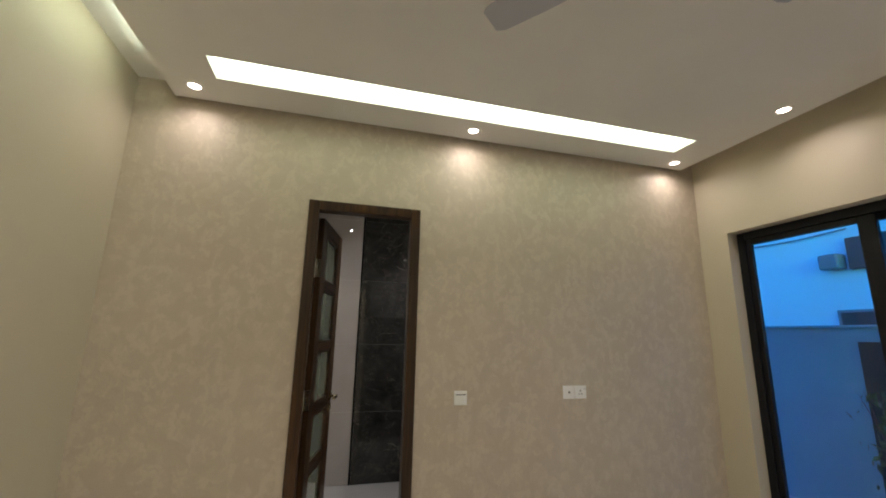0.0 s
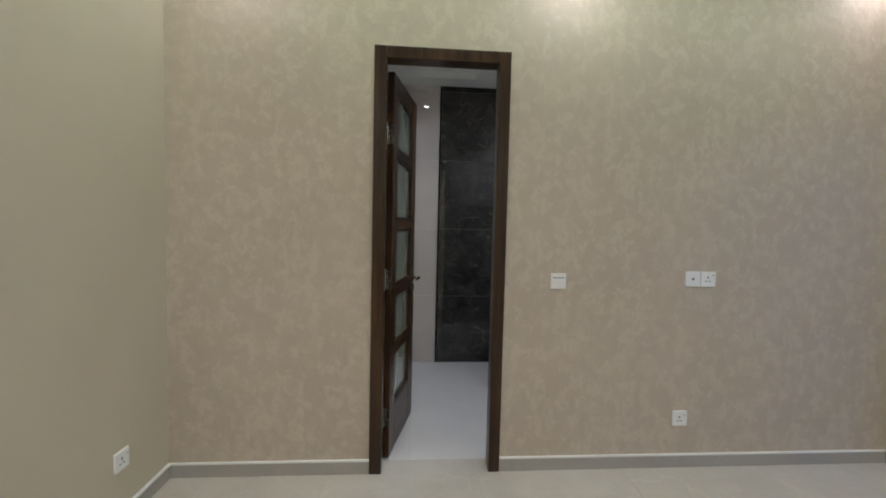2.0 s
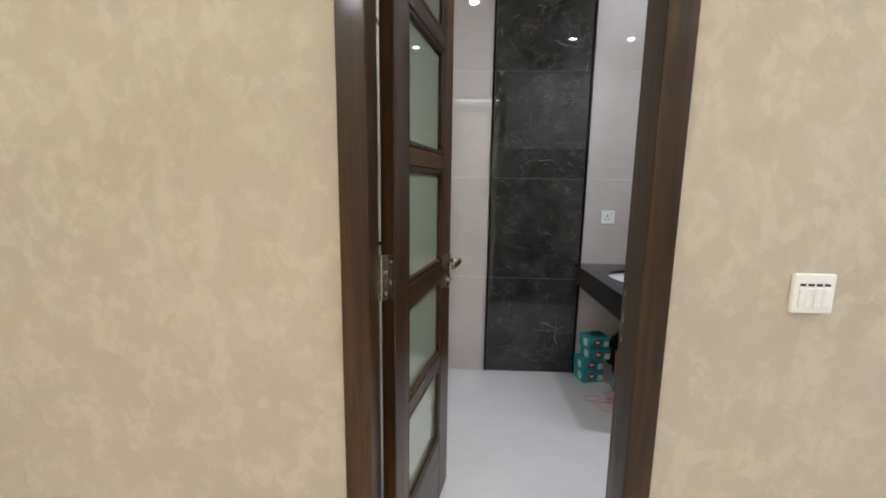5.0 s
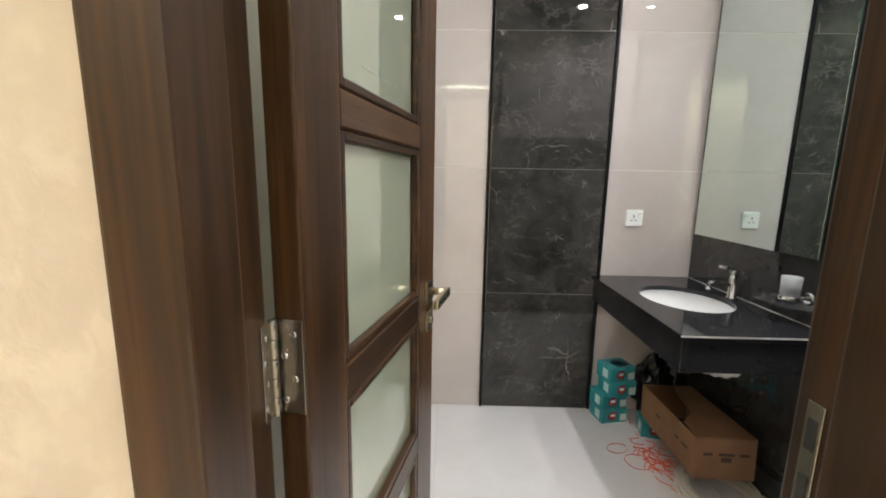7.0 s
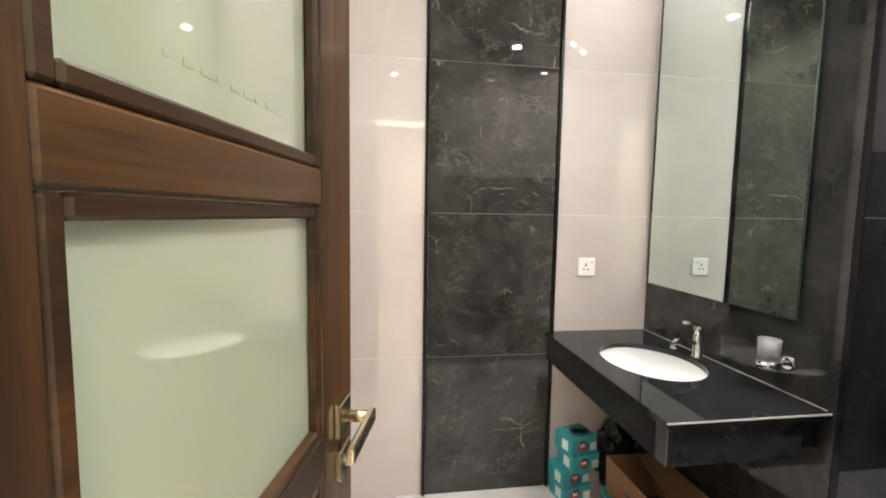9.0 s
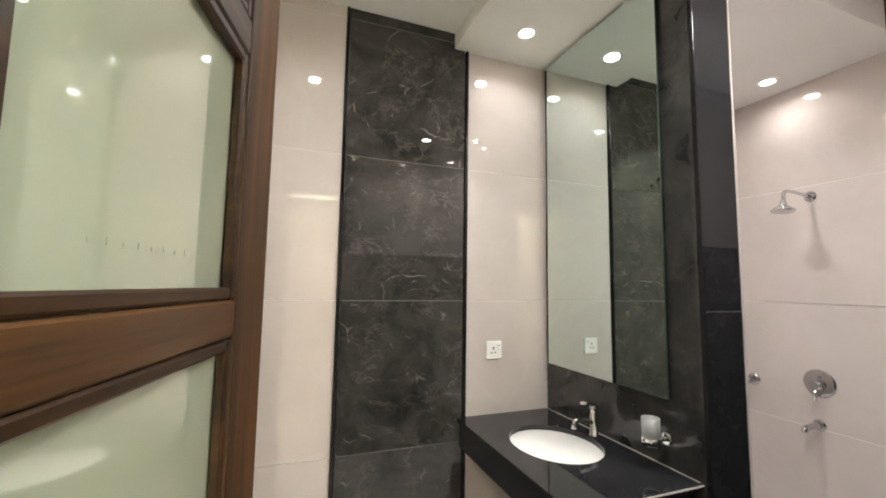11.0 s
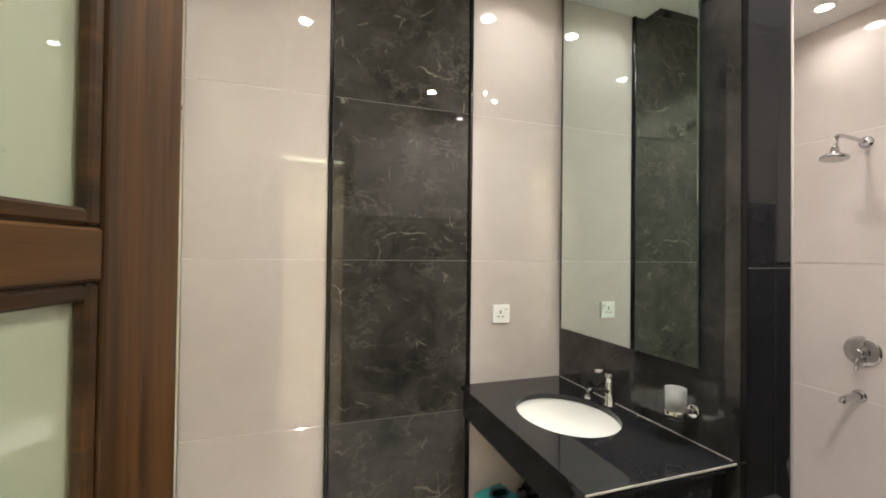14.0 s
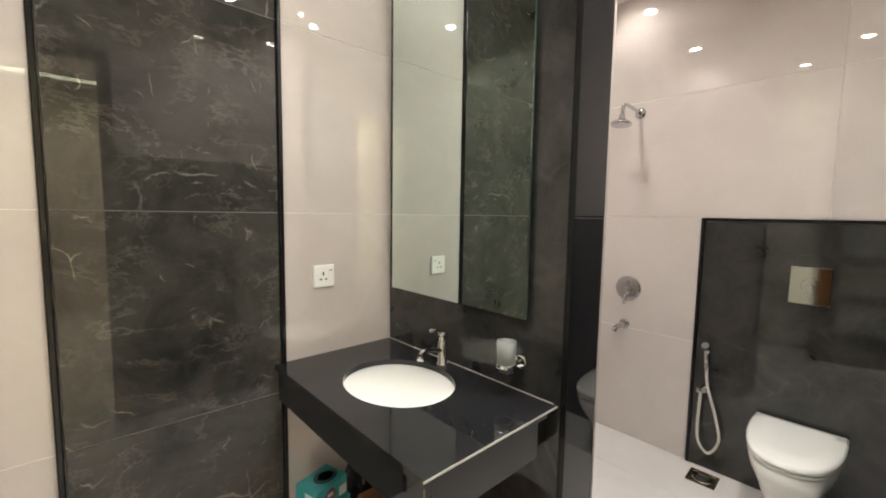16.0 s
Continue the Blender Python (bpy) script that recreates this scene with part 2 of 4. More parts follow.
M_GREYBOX = mat("grey_box", (0.18, 0.19, 0.20), 0.5)


def glow(name, colour, strength):
    m = bpy.data.materials.new(name)
    m.use_nodes = True
    n, l = m.node_tree.nodes, m.node_tree.links
    n.clear()
    e, o = n.new("ShaderNodeEmission"), n.new("ShaderNodeOutputMaterial")
    e.inputs[0].default_value, e.inputs[1].default_value = (*colour, 1), strength
    l.new(e.outputs[0], o.inputs[0])
    return m


M_LED = glow("led_strip", (0.89, 1.0, 0.74), LED)
M_LED_DIM = glow("led_strip_dim", (0.88, 1.0, 0.76), LED_DIM)
M_BULB_WARM = glow("lamp_lens_warm", (1.0, 0.88, 0.74), 16)
M_BULB_SHOWER = glow("lamp_lens_shower", (1.0, 0.93, 0.82), 12)
M_BULB_COOL = glow("lamp_lens_cool", (1.0, 0.93, 0.82), 45)


# ---------------------------------------------------------------- mesh helpers
def box(bm, x0, x1, y0, y1, z0, z1, bevel=0.0, seg=1):
    r = bmesh.ops.create_cube(bm, size=1.0)
    for v in r["verts"]:
        v.co = Vector(((x0 + x1) / 2 + v.co.x * (x1 - x0), (y0 + y1) / 2 + v.co.y * (y1 - y0), (z0 + z1) / 2 + v.co.z * (z1 - z0)))
    if bevel:
        edges = {e for v in r["verts"] for e in v.link_edges}
        bmesh.ops.bevel(bm, geom=list(edges), offset=bevel, segments=seg, affect="EDGES", profile=0.6)
    return bm


def lathe(bm, prof, m=Matrix(), n=24, sx=1.0, sy=1.0):
    """Surface of revolution about z of the profile (radius, height), set by m."""
    rings = []
    for r, z in prof:
        rings.append([bm.verts.new(m @ Vector((r * sx * math.cos(2 * math.pi * k / n), r * sy * math.sin(2 * math.pi * k / n), z))) for k in range(n)])
    for a, b in zip(rings, rings[1:]):
        for k in range(n):
            f = bm.faces.new((a[k], a[(k + 1) % n], b[(k + 1) % n], b[k]))
            f.smooth = True
    for ring, flip in ((rings[0], True), (rings[-1], False)):
        f = bm.faces.new(ring[::-1] if flip else ring)
    return bm


def tube(bm, pts, r, n=10, closed=False):
    """Round tube along the points."""
    pts = [Vector(p) for p in pts]
    count = len(pts)
    rings = []
    side = None
    for i, p in enumerate(pts):
        a = pts[(i - 1) % count] if closed or i else p
        b = pts[(i + 1) % count] if closed or i < count - 1 else p
        t = (b - a).normalized()
        if side is None:
            side = t.orthogonal().normalized()
        side = (side - t * side.dot(t)).normalized()
        other = t.cross(side)
        rr = r(i / max(1, count - 1)) if callable(r) else r
        rings.append([bm.verts.new(p + side * rr * math.cos(2 * math.pi * k / n) + other * rr * math.sin(2 * math.pi * k / n)) for k in range(n)])
    pairs = list(zip(rings, rings[1:]))
    if closed:
        pairs.append((rings[-1], rings[0]))
    for a, b in pairs:
        for k in range(n):
            bm.faces.new((a[k], a[(k + 1) % n], b[(k + 1) % n], b[k])).smooth = True
    if not closed:
        bm.faces.new(rings[0][::-1])
        bm.faces.new(rings[-1])
    return bm


def spline(pts, steps=8):
    """Smooth points through the given ones."""
    pts = [Vector(p) for p in pts]
    out = []
    for i in range(len(pts) - 1):
        p0, p1, p2, p3 = pts[max(i - 1, 0)], pts[i], pts[i + 1], pts[min(i + 2, len(pts) - 1)]
        for k in range(steps):
            t = k / steps
            out.append(0.5 * ((2 * p1) + (p2 - p0) * t + (2 * p0 - 5 * p1 + 4 * p2 - p3) * t * t + (3 * p1 - p0 - 3 * p2 + p3) * t ** 3))
    return out + [pts[-1]]


def finish(name, bm, material):
    me = bpy.data.meshes.new(name)
    bmesh.ops.recalc_face_normals(bm, faces=bm.faces)
    bm.to_mesh(me)
    bm.free()
    me.materials.append(material)
    return me


def part(name, bm, material, parent, label=""):
    ob = new(name, finish(name, bm, material))
    ob.parent = parent
    if label:
        tagged(ob, label)
    return ob


def solid(name, bm, material, label, category, kind="", group=""):
    return tagged(new(name, finish(name, bm, material)), label, category, group, kind)


def thing(name, label, category, at=None, group="", kind=""):
    ob = new(name)
    ob.empty_display_size = 0.05
    if at is not None:
        ob.matrix_world = at
    return tagged(ob, label, category, group, kind)


def B(*a, **k):
    return box(bmesh.new(), *a, **k)


def boxes(*rows, bevel=0.0):
    bm = bmesh.new()
    for r in rows:
        box(bm, *r, bevel=bevel)
    return bm


# ---------------------------------------------------------------- plan
XL, XR = -1.240, 2.876          # bedroom side walls
YB, YF = -1.12, 2.618           # bedroom rear wall, door wall
YI = 2.735                      # bath side of the door wall
YE = 4.438                      # bath end wall (tile face)
XC = -0.256                     # wardrobe front
XM = 1.357                      # face of the vanity partition
XP = 1.545                      # shower side of the partition
YP = 3.548                      # end of the partition
XW = 2.783                      # wall behind the toilet (tile face)
DX0, DX1, DZ = -0.196, 0.521, 2.28   # door frame, outside
CZ, CZT = 2.845, 2.950          # hanging ceiling, ceiling above it
BC, BD, BS = 2.722, 2.638, 2.608    # bath ceiling, drop over the vanity, over the shower
ROWS_Z = (0.0, 0.672, 1.340, 2.006, 2.672, 2.73)

# ---------------------------------------------------------------- bedroom shell
solid("wall_north", boxes((XL - 0.12, DX0, YF, YI - 0.012, 0, 3.1), (DX1, XR + 0.12, YF, YI - 0.012, 0, 3.1), (DX0, DX1, YF, YI - 0.012, DZ, 3.1)), M_PAPER,
      "beige wall with mottled textured wallpaper round a door", "wall", "structure")
solid("wall_west", B(XL - 0.12, XL, YB - 0.12, YF, 0, 3.1), M_PAINT, "plain matt beige painted bedroom wall", "wall", "structure")
WY0, WY1, WZ = 0.10, 2.376, 2.262     # window opening
solid("wall_east", boxes((XR, XR + 0.22, WY1, YF, 0, 3.1), (XR, XR + 0.22, YB - 0.12, WY0, 0, 3.1), (XR, XR + 0.22, WY0, WY1, WZ, 3.1)), M_PAINT,
      "plain beige painted wall with a wide sliding window", "wall", "structure")
solid("wall_south", B(XL, XR, YB - 0.12, YB, 0, 3.1), M_PAINT, "plain beige painted bedroom wall", "wall", "structure")

SX0, SX1, SY0, SY1 = -1.02, 2.722, YB + 0.04, 2.590     # hanging ceiling
RX0, RX1, RY0, RY1 = -0.731, 2.406, 2.130, 2.332        # light trough in it
QY0, QY1 = -0.74, -0.54                                 # second trough near the rear wall
bm = bmesh.new()
for r in ((SX0, SX1, SY0, QY0), (SX0, SX1, QY1, RY0), (SX0, SX1, RY1, SY1), (SX0, RX0, RY0, RY1), (RX1, SX1, RY0, RY1), (SX0, RX0, QY0, QY1), (RX1, SX1, QY0, QY1)):
    box(bm, *r, CZ, CZ + 0.06)
for y0, y1 in ((RY0, RY1), (QY0, QY1)):
    box(bm, RX0 - 0.02, RX1 + 0.02, y0 - 0.02, y1 + 0.02, CZ + 0.0602, CZ + 0.075)
box(bm, XL - 0.1, XR + 0.1, YB - 0.1, YF + 0.1, CZT, CZT + 0.1)
for x in (0.0, 1.7):
    for y in (0.0, 1.6):
        box(bm, x, x + 0.05, y, y + 0.05, CZ + 0.05, CZT + 0.01)
solid("ceiling", bm, M_WHITE, "white hanging plaster ceiling with two light troughs", "ceiling", "structure")

for y0, y1 in ((RY0, RY1), (QY0, QY1)):
    led = thing("trough_light", "long greenish white LED trough light in the ceiling", "light", pose((RX0 + RX1) / 2, (y0 + y1) / 2, CZ + 0.06), "trough lights")
    part("diffuser", B(-(RX1 - RX0) / 2 + 0.004, (RX1 - RX0) / 2 - 0.004, -0.095, 0.095, -0.006, -0.001), M_LED, led, "glowing white diffuser")
led2 = thing("slot_light", "dim LED strip on the ceiling's edge", "light", pose(SX0 - 0.012, (SY0 + 2.3) / 2, CZ + 0.068))
part("strip", B(-0.006, 0.006, -(2.3 - SY0) / 2, (2.3 - SY0) / 2, -0.006, 0.004), M_LED_DIM, led2)


def downlight(x, y, z, lens, watts, colour, group, spread=SPREAD):
    ob = thing("downlight", "round recessed white LED ceiling downlight, lit", "light", pose(x, y, z), group)
    part("bezel", lathe(bmesh.new(), [(0.034, -0.001), (0.036, -0.006), (0.046, -0.006), (0.052, -0.002), (0.052, 0.0)]), M_PLASTIC, ob, "white ring bezel")
    part("lens", lathe(bmesh.new(), [(0.001, -0.003), (0.033, -0.003), (0.034, -0.001), (0.001, -0.0005)]), lens, ob, "glowing lens")
    disc_lamp("lamp", x, y, z - 0.012, watts, colour, spread)
    return ob


# the three at y = -0.2 are unseen, added to brighten the room
for x, y, watts in ((-0.873, 2.443, 0.75), (0.845, 2.460, 0.75), (2.555, 2.478, 0.75), (2.565, 1.66, 1.3), (-0.873, 0.9, 2.4), (-0.873, -0.2, 5.0), (2.565, -0.2, 5.0), (0.845, -0.2, 6.2)):
    downlight(x, y, CZ, M_BULB_WARM, watts * BED_W, WARM, "downlights in the bedroom ceiling")
for x, y, z, watts, spread in ((0.147, 3.56, BC + 0.0615, 3.2, 145), (1.077, 4.181, BD, 0.65, 145), (1.075, 3.13, BD, 3.6, 140), (1.58, 3.08, BC, 3.4, 150), (1.76, 4.0, BS, 2.3, 145), (2.575, 4.02, BS, 0.5, 150)):
    downlight(x, y, z, M_BULB_SHOWER if y > 3.9 else M_BULB_COOL, watts * BATH_W, COOL, "downlights in the bathroom ceiling", spread)

# skirting
solid("baseboard", boxes((XL + 0.001, DX0, YF - 0.010, YF, 0, 0.070), (DX1, XR, YF - 0.010, YF, 0, 0.070), (XL, XL + 0.012, YB, YF - 0.010, 0, 0.070),
                         (XR - 0.012, XR, WY1, YF - 0.010, 0, 0.070), bevel=0.0), M_SKIRT, "low grey stone skirting along the bedroom walls", "skirting", "structure")
solid("trim", boxes((XL + 0.001, DX0, YF - 0.013, YF, 0.070, 0.079), (DX1, XR, YF - 0.013, YF, 0.070, 0.079), (XL, XL + 0.016, YB, YF - 0.013, 0.070, 0.079),
                    (XR - 0.016, XR, WY1, YF - 0.013, 0.070, 0.079)), M_PLASTIC, "thin cream bead on top of the skirting", "trim", "structure")

# ---------------------------------------------------------------- bathroom shell
XB0, XB1 = -0.85, XW + 0.012
bath_n = solid("wall_bath_end", B(XB0 - 0.1, XB1 + 0.1, YE + 0.008, YE + 0.12, 0, 2.9), M_GROUT, "bathroom end wall of large glossy pale tiles", "wall", "structure")
bath_e = solid("wall_bath_toilet", B(XB1 - 0.004, XB1 + 0.1, YI, YE + 0.008, 0, 2.9), M_GROUT, "bathroom wall of large glossy pale tiles behind the toilet", "wall", "structure")
bath_s = solid("wall_bath_door", boxes((XB0, DX0, YI - 0.011, YI - 0.004, 0, 2.9), (DX1, XB1, YI - 0.011, YI - 0.004, 0, 2.9), (DX0, DX1, YI - 0.011, YI - 0.004, DZ, 2.9)),
               M_GROUT, "bathroom door wall, black marble tiles below and glossy pale tiles above", "wall", "structure")
bath_w = solid("wall_bath_west", B(XB0 - 0.1, XB0, YI, YE + 0.008, 0, 2.9), M_PAINT, "plain wall behind the wardrobe", "wall", "structure")

TX, TY = 0.566, 4.218       # corner of the raised tray
bm = boxes((XB0 - 0.1, XB1 + 0.1, YI - 0.01, YE + 0.1, BC + 0.062, BC + 0.16),
           (TX, XB1 + 0.1, YI - 0.01, YE + 0.1, BC, BC + 0.0615), (XB0 - 0.1, TX - 0.0005, TY, YE + 0.1, BC, BC + 0.0615),
           (XB0 - 0.1, TX - 0.0005, YI - 0.01, 3.02, BC, BC + 0.0615), (XB0 - 0.1, XC + 0.20, 3.0205, TY - 0.0005, BC, BC + 0.0615),
           (0.806, XM + 0.05, YI - 0.01, YE + 0.1, BD, BC - 0.0005), (XM + 0.0505, XB1 + 0.1, YP - 0.03, YE + 0.1, BS, BC - 0.0005))
solid("ceiling_bath", bm, M_WHITE, "white stepped plaster bathroom ceiling with a raised tray", "ceiling", "structure")

# partition that carries the vanity and the mirror
core = solid("wall_partition", B(XM + 0.012, XP - 0.01, YP + 0.012, YE, 0, BD + 0.02), M_DARKGROUT, "black marble clad partition wall beside the shower", "wall", "structure")

# door frame
door_frame = thing("door_frame", "dark walnut door frame with a rebated jamb", "door frame", pose(DX0, 2.602, 0), kind="structure")


def rel(ob, *r, bevel=0.004, seg=2):
    p = ob.matrix_basis.translation
    return B(r[0] - p.x, r[1] - p.x, r[2] - p.y, r[3] - p.y, r[4] - p.z, r[5] - p.z, bevel=bevel, seg=seg)


FI0, FI1, FTZ = -0.132, 0.459, 2.218
part("jamb", rel(door_frame, DX0, FI0, 2.602, 2.685, 0, DZ), M_FRAME, door_frame)
part("jamb", rel(door_frame, FI1, DX1, 2.602, 2.685, 0, DZ), M_FRAME, door_frame)
part("head", rel(door_frame, FI0 + 0.0005, FI1 - 0.0005, 2.603, 2.685, FTZ, DZ), M_FRAME, door_frame)
part("rebate", rel(door_frame, DX0 + 0.002, FI0 - 0.006, 2.6855, 2.741, 0, DZ - 0.002), M_FRAME, door_frame)
part("rebate", rel(door_frame, FI1 + 0.016, DX1 - 0.002, 2.6855, 2.741, 0, DZ - 0.002), M_FRAME, door_frame)
part("rebate", rel(door_frame, FI0 - 0.0055, FI1 + 0.0155, 2.6855, 2.741, FTZ + 0.016, DZ - 0.002), M_FRAME, door_frame)
strike = part("strike_plate", rel(door_frame, FI1 + 0.0135, FI1 + 0.0158, 2.703, 2.724, 0.905, 1.040, bevel=0.0008, seg=1), M_STEEL, door_frame, "worn steel strike plate")
for z in (0.918, 0.985):
    p = door_frame.matrix_basis.translation
    part("strike_hole", B(FI1 + 0.0125 - p.x, FI1 + 0.0134 - p.x, 2.708 - p.y, 2.719 - p.y, z, z + 0.036), M_DARK, strike)

# open door leaf: local x along the leaf from the hinge, local y its thickness, towards the bedroom face at -0.04
ANG = 78.0
LW, LT = 0.611, 0.040
leaf = thing("door_1", "dark walnut door with five frosted glass panes, standing open", "door", pose(-0.137, 2.756, 0.006, 0, 0, ANG), kind="structure")
LZ = 2.198
PX0, PX1 = 0.122, 0.462
RAILS = ((0.0, 0.295), (0.572, 0.655), (0.920, 1.012), (1.317, 1.400), (1.722, 1.806), (2.090, LZ))
part("stile", B(0.002, PX0 - 0.016, -LT, 0, 0, LZ, bevel=0.004, seg=2), M_WOOD, leaf)
part("stile", B(PX1 + 0.016, LW, -LT, 0, 0, LZ, bevel=0.004, seg=2), M_WOOD, leaf)
for z0, z1 in RAILS:
    part("rail", B(PX0 - 0.0155, PX1 + 0.0155, -LT + 0.0005, -0.0005, z0 + (0.016 if z0 else 0), z1 - (0.016 if z1 < LZ else 0), bevel=0.003, seg=1), M_WOOD_RAIL, leaf)
for (a0, a1), (b0, b1) in zip(RAILS, RAILS[1:]):
    z0, z1 = a1, b0
    bm = bmesh.new()
    for y0, y1 in ((-LT + 0.002, -LT + 0.0165), (-0.0165, -0.002)):
        box(bm, PX0 - 0.0140, PX0 + 0.001, y0, y1, z0 - 0.0145, z1 + 0.0145, bevel=0.003)
        box(bm, PX1 - 0.001, PX1 + 0.0140, y0, y1, z0 - 0.0145, z1 + 0.0145, bevel=0.003)
        box(bm, PX0 + 0.0012, PX1 - 0.0012, y0, y1, z0 - 0.0145, z0 + 0.001, bevel=0.003)
        box(bm, PX0 + 0.0012, PX1 - 0.0012, y0, y1, z1 - 0.001, z1 + 0.0145, bevel=0.003)
    part("bead", bm, M_WOOD_RAIL, leaf, "walnut glazing bead")
    part("pane", B(PX0 - 0.006, PX1 + 0.006, -LT / 2 - 0.003, -LT / 2 + 0.003, z0 - 0.006, z1 + 0.006), M_FROST, leaf, "frosted greenish glass pane")


def lever(parent, side):
    """Square rose, neck and lever of a door handle on one face of the leaf."""
    s = -1 if side < 0 else 1
    y = -LT if side < 0 else 0.0
    x, z = LW - 0.063, 0.992

    def yy(a, b):
        lo, hi = sorted((y + s * a, y + s * b))
        return lo, hi
    h = part("door_handle", B(x - 0.027, x + 0.027, *yy(0.0, 0.010), z - 0.027, z + 0.027, bevel=0.002), M_BRASSY, parent, "satin nickel lever handle")
    part("neck", lathe(bmesh.new(), [(0.010, 0.0), (0.010, 0.045)], pose(x, y + s * 0.010, z, -90 * s, 0, 0), 16), M_BRASSY, h)
    part("lever", B(x - 0.115, x + 0.012, *yy(0.046, 0.058), z - 0.011, z + 0.011, bevel=0.003, seg=2), M_BRASSY, h)
    k = part("lock_rose", B(x - 0.025, x + 0.025, *yy(0.0, 0.010), z - 0.100, z - 0.050, bevel=0.002), M_BRASSY, parent, "square nickel lock rose")
    part("cylinder", lathe(bmesh.new(), [(0.009, 0.0), (0.009, 0.013), (0.007, 0.014)], pose(x, y + s * 0.002, z - 0.075, -90 * s, 0, 0), 16), M_STEEL, k)


lever(leaf, -1)
lever(leaf, 1)
for z in (0.24, 1.042, 1.86):
    h = part("hinge", B(-0.0008, 0.0015, -0.039, 0.0, z - 0.060, z + 0.060, bevel=0.0004), M_STEEL, leaf, "worn steel butt hinge")
    for k in range(5):
        z0 = z - 0.0605 + k * 0.0243
        part("knuckle", lathe(bmesh.new(), [(0.0050, z0), (0.0058, z0 + 0.001), (0.0058, z0 + 0.0225), (0.0050, z0 + 0.0235)], pose(-0.0075, -0.004, 0), 14), M_STEEL, h)
    for k in range(4):
        part("screw", lathe(bmesh.new(), [(0.0042, 0), (0.0042, 0.0008), (0.0018, 0.001)], pose(-0.0009, -0.014 - 0.013 * (k % 2), z - 0.042 + k * 0.028, 0, -90, 0), 10), M_CHROME, h)
    p = door_frame.matrix_basis.translation
    flap = part("hinge_flap", rel(door_frame, FI0 - 0.0058, FI0 - 0.0042, 2.724, 2.744, z - 0.054, z + 0.066, bevel=0.0004, seg=1), M_STEEL, door_frame, "worn steel hinge flap")
    for k in range(4):
        part("screw", lathe(bmesh.new(), [(0.0042, 0), (0.0042, 0.0008), (0.0018, 0.001)], pose(FI0 - 0.0042 - p.x, 2.730 + 0.006 * (k % 2) - p.y, z - 0.036 + k * 0.028, 0, 90, 0), 10), M_CHROME, flap)
# faint stamp on one pane, unreadable
bm = bmesh.new()
for k in range(9):
    box(bm, PX0 + 0.09 + k * 0.021, PX0 + 0.09 + k * 0.021 + 0.006 + 0.007 * (k % 3) * 0.8, -LT / 2 - 0.0036, -LT / 2 - 0.0032, 1.436, 1.440 + 0.002 * (k % 2))
part("stamp", bm, mat("faint_stamp", (0.33, 0.375, 0.29), 0.05), leaf, "faint grey maker's stamp")


# ---------------------------------------------------------------- sockets and switches
def plate(kind, m, label, category):
    """A white plate in its own x-z plane, facing -y, top left corner at the origin."""
    s = 0.086
    ob = thing({"switch": "light_switch", "aerial": "aerial_outlet"}.get(kind, "wall_socket"), label, category, m)
    body = part("plate", B(0, s, -0.011, 0, -s, 0, bevel=0.004, seg=2), M_PLASTIC, ob)
    if kind == "switch":
        for k in range(4):
            part("rocker", B(0.010 + k * 0.0168, 0.0255 + k * 0.0168, -0.0145, -0.0108, -0.072, -0.030, bevel=0.002), M_PLASTIC, ob)
            part("marker", B(0.012 + k * 0.0168, 0.0235 + k * 0.0168, -0.0125, -0.0108, -0.026, -0.021), M_DARK, ob, "dark marker line")
    elif kind == "aerial":
        part("jack", lathe(bmesh.new(), [(0.006, 0), (0.006, 0.004), (0.003, 0.0045)], pose(s / 2, -0.0108, -s / 2, 90, 0, 0), 14), M_DARK, ob)
    else:
        for x, z, w, h in ((0.036, -0.034, 0.006, 0.014), (0.024, -0.055, 0.009, 0.0055), (0.045, -0.055, 0.009, 0.0055)):
            part("pin_hole", B(x, x + w, -0.0115, -0.0108, z - h / 2, z + h / 2), M_DARK, ob)
        part("rocker", B(0.058, 0.078, -0.0145, -0.0108, -0.040, -0.012, bevel=0.002), M_PLASTIC, ob)
        part("marker", B(0.062, 0.074, -0.0152, -0.0146, -0.022, -0.019), M_DARK, ob)
    return ob


plate("switch", pose(0.777, YF, 1.111), "white four-gang light switch on the wallpaper", "switch")
plate("aerial", pose(1.552, YF, 1.134), "white aerial outlet beside a socket", "socket")
plate("socket", pose(1.644, YF, 1.134), "white switched wall socket at switch height", "socket")
plate("socket", pose(1.518, YF, 0.331), "white switched wall socket low on the wallpaper", "socket")
plate("socket", pose(XL, 2.229, 0.342, 0, 0, 90), "white switched wall socket low on the beige wall", "socket")
plate("socket", pose(0.994, YE, 1.138), "white switched wall socket on pale tiles", "socket")

# ---------------------------------------------------------------- window and outside
win = thing("window_1", "wide sliding window in a black aluminium frame", "window", pose(2.964, WY1, 0), kind="structure")


def wbox(y0, y1, x0, x1, z0, z1, bevel=0.003):
    return B(x0 - 2.964, x1 - 2.964, y0 - WY1, y1 - WY1, z0, z1, bevel=bevel)


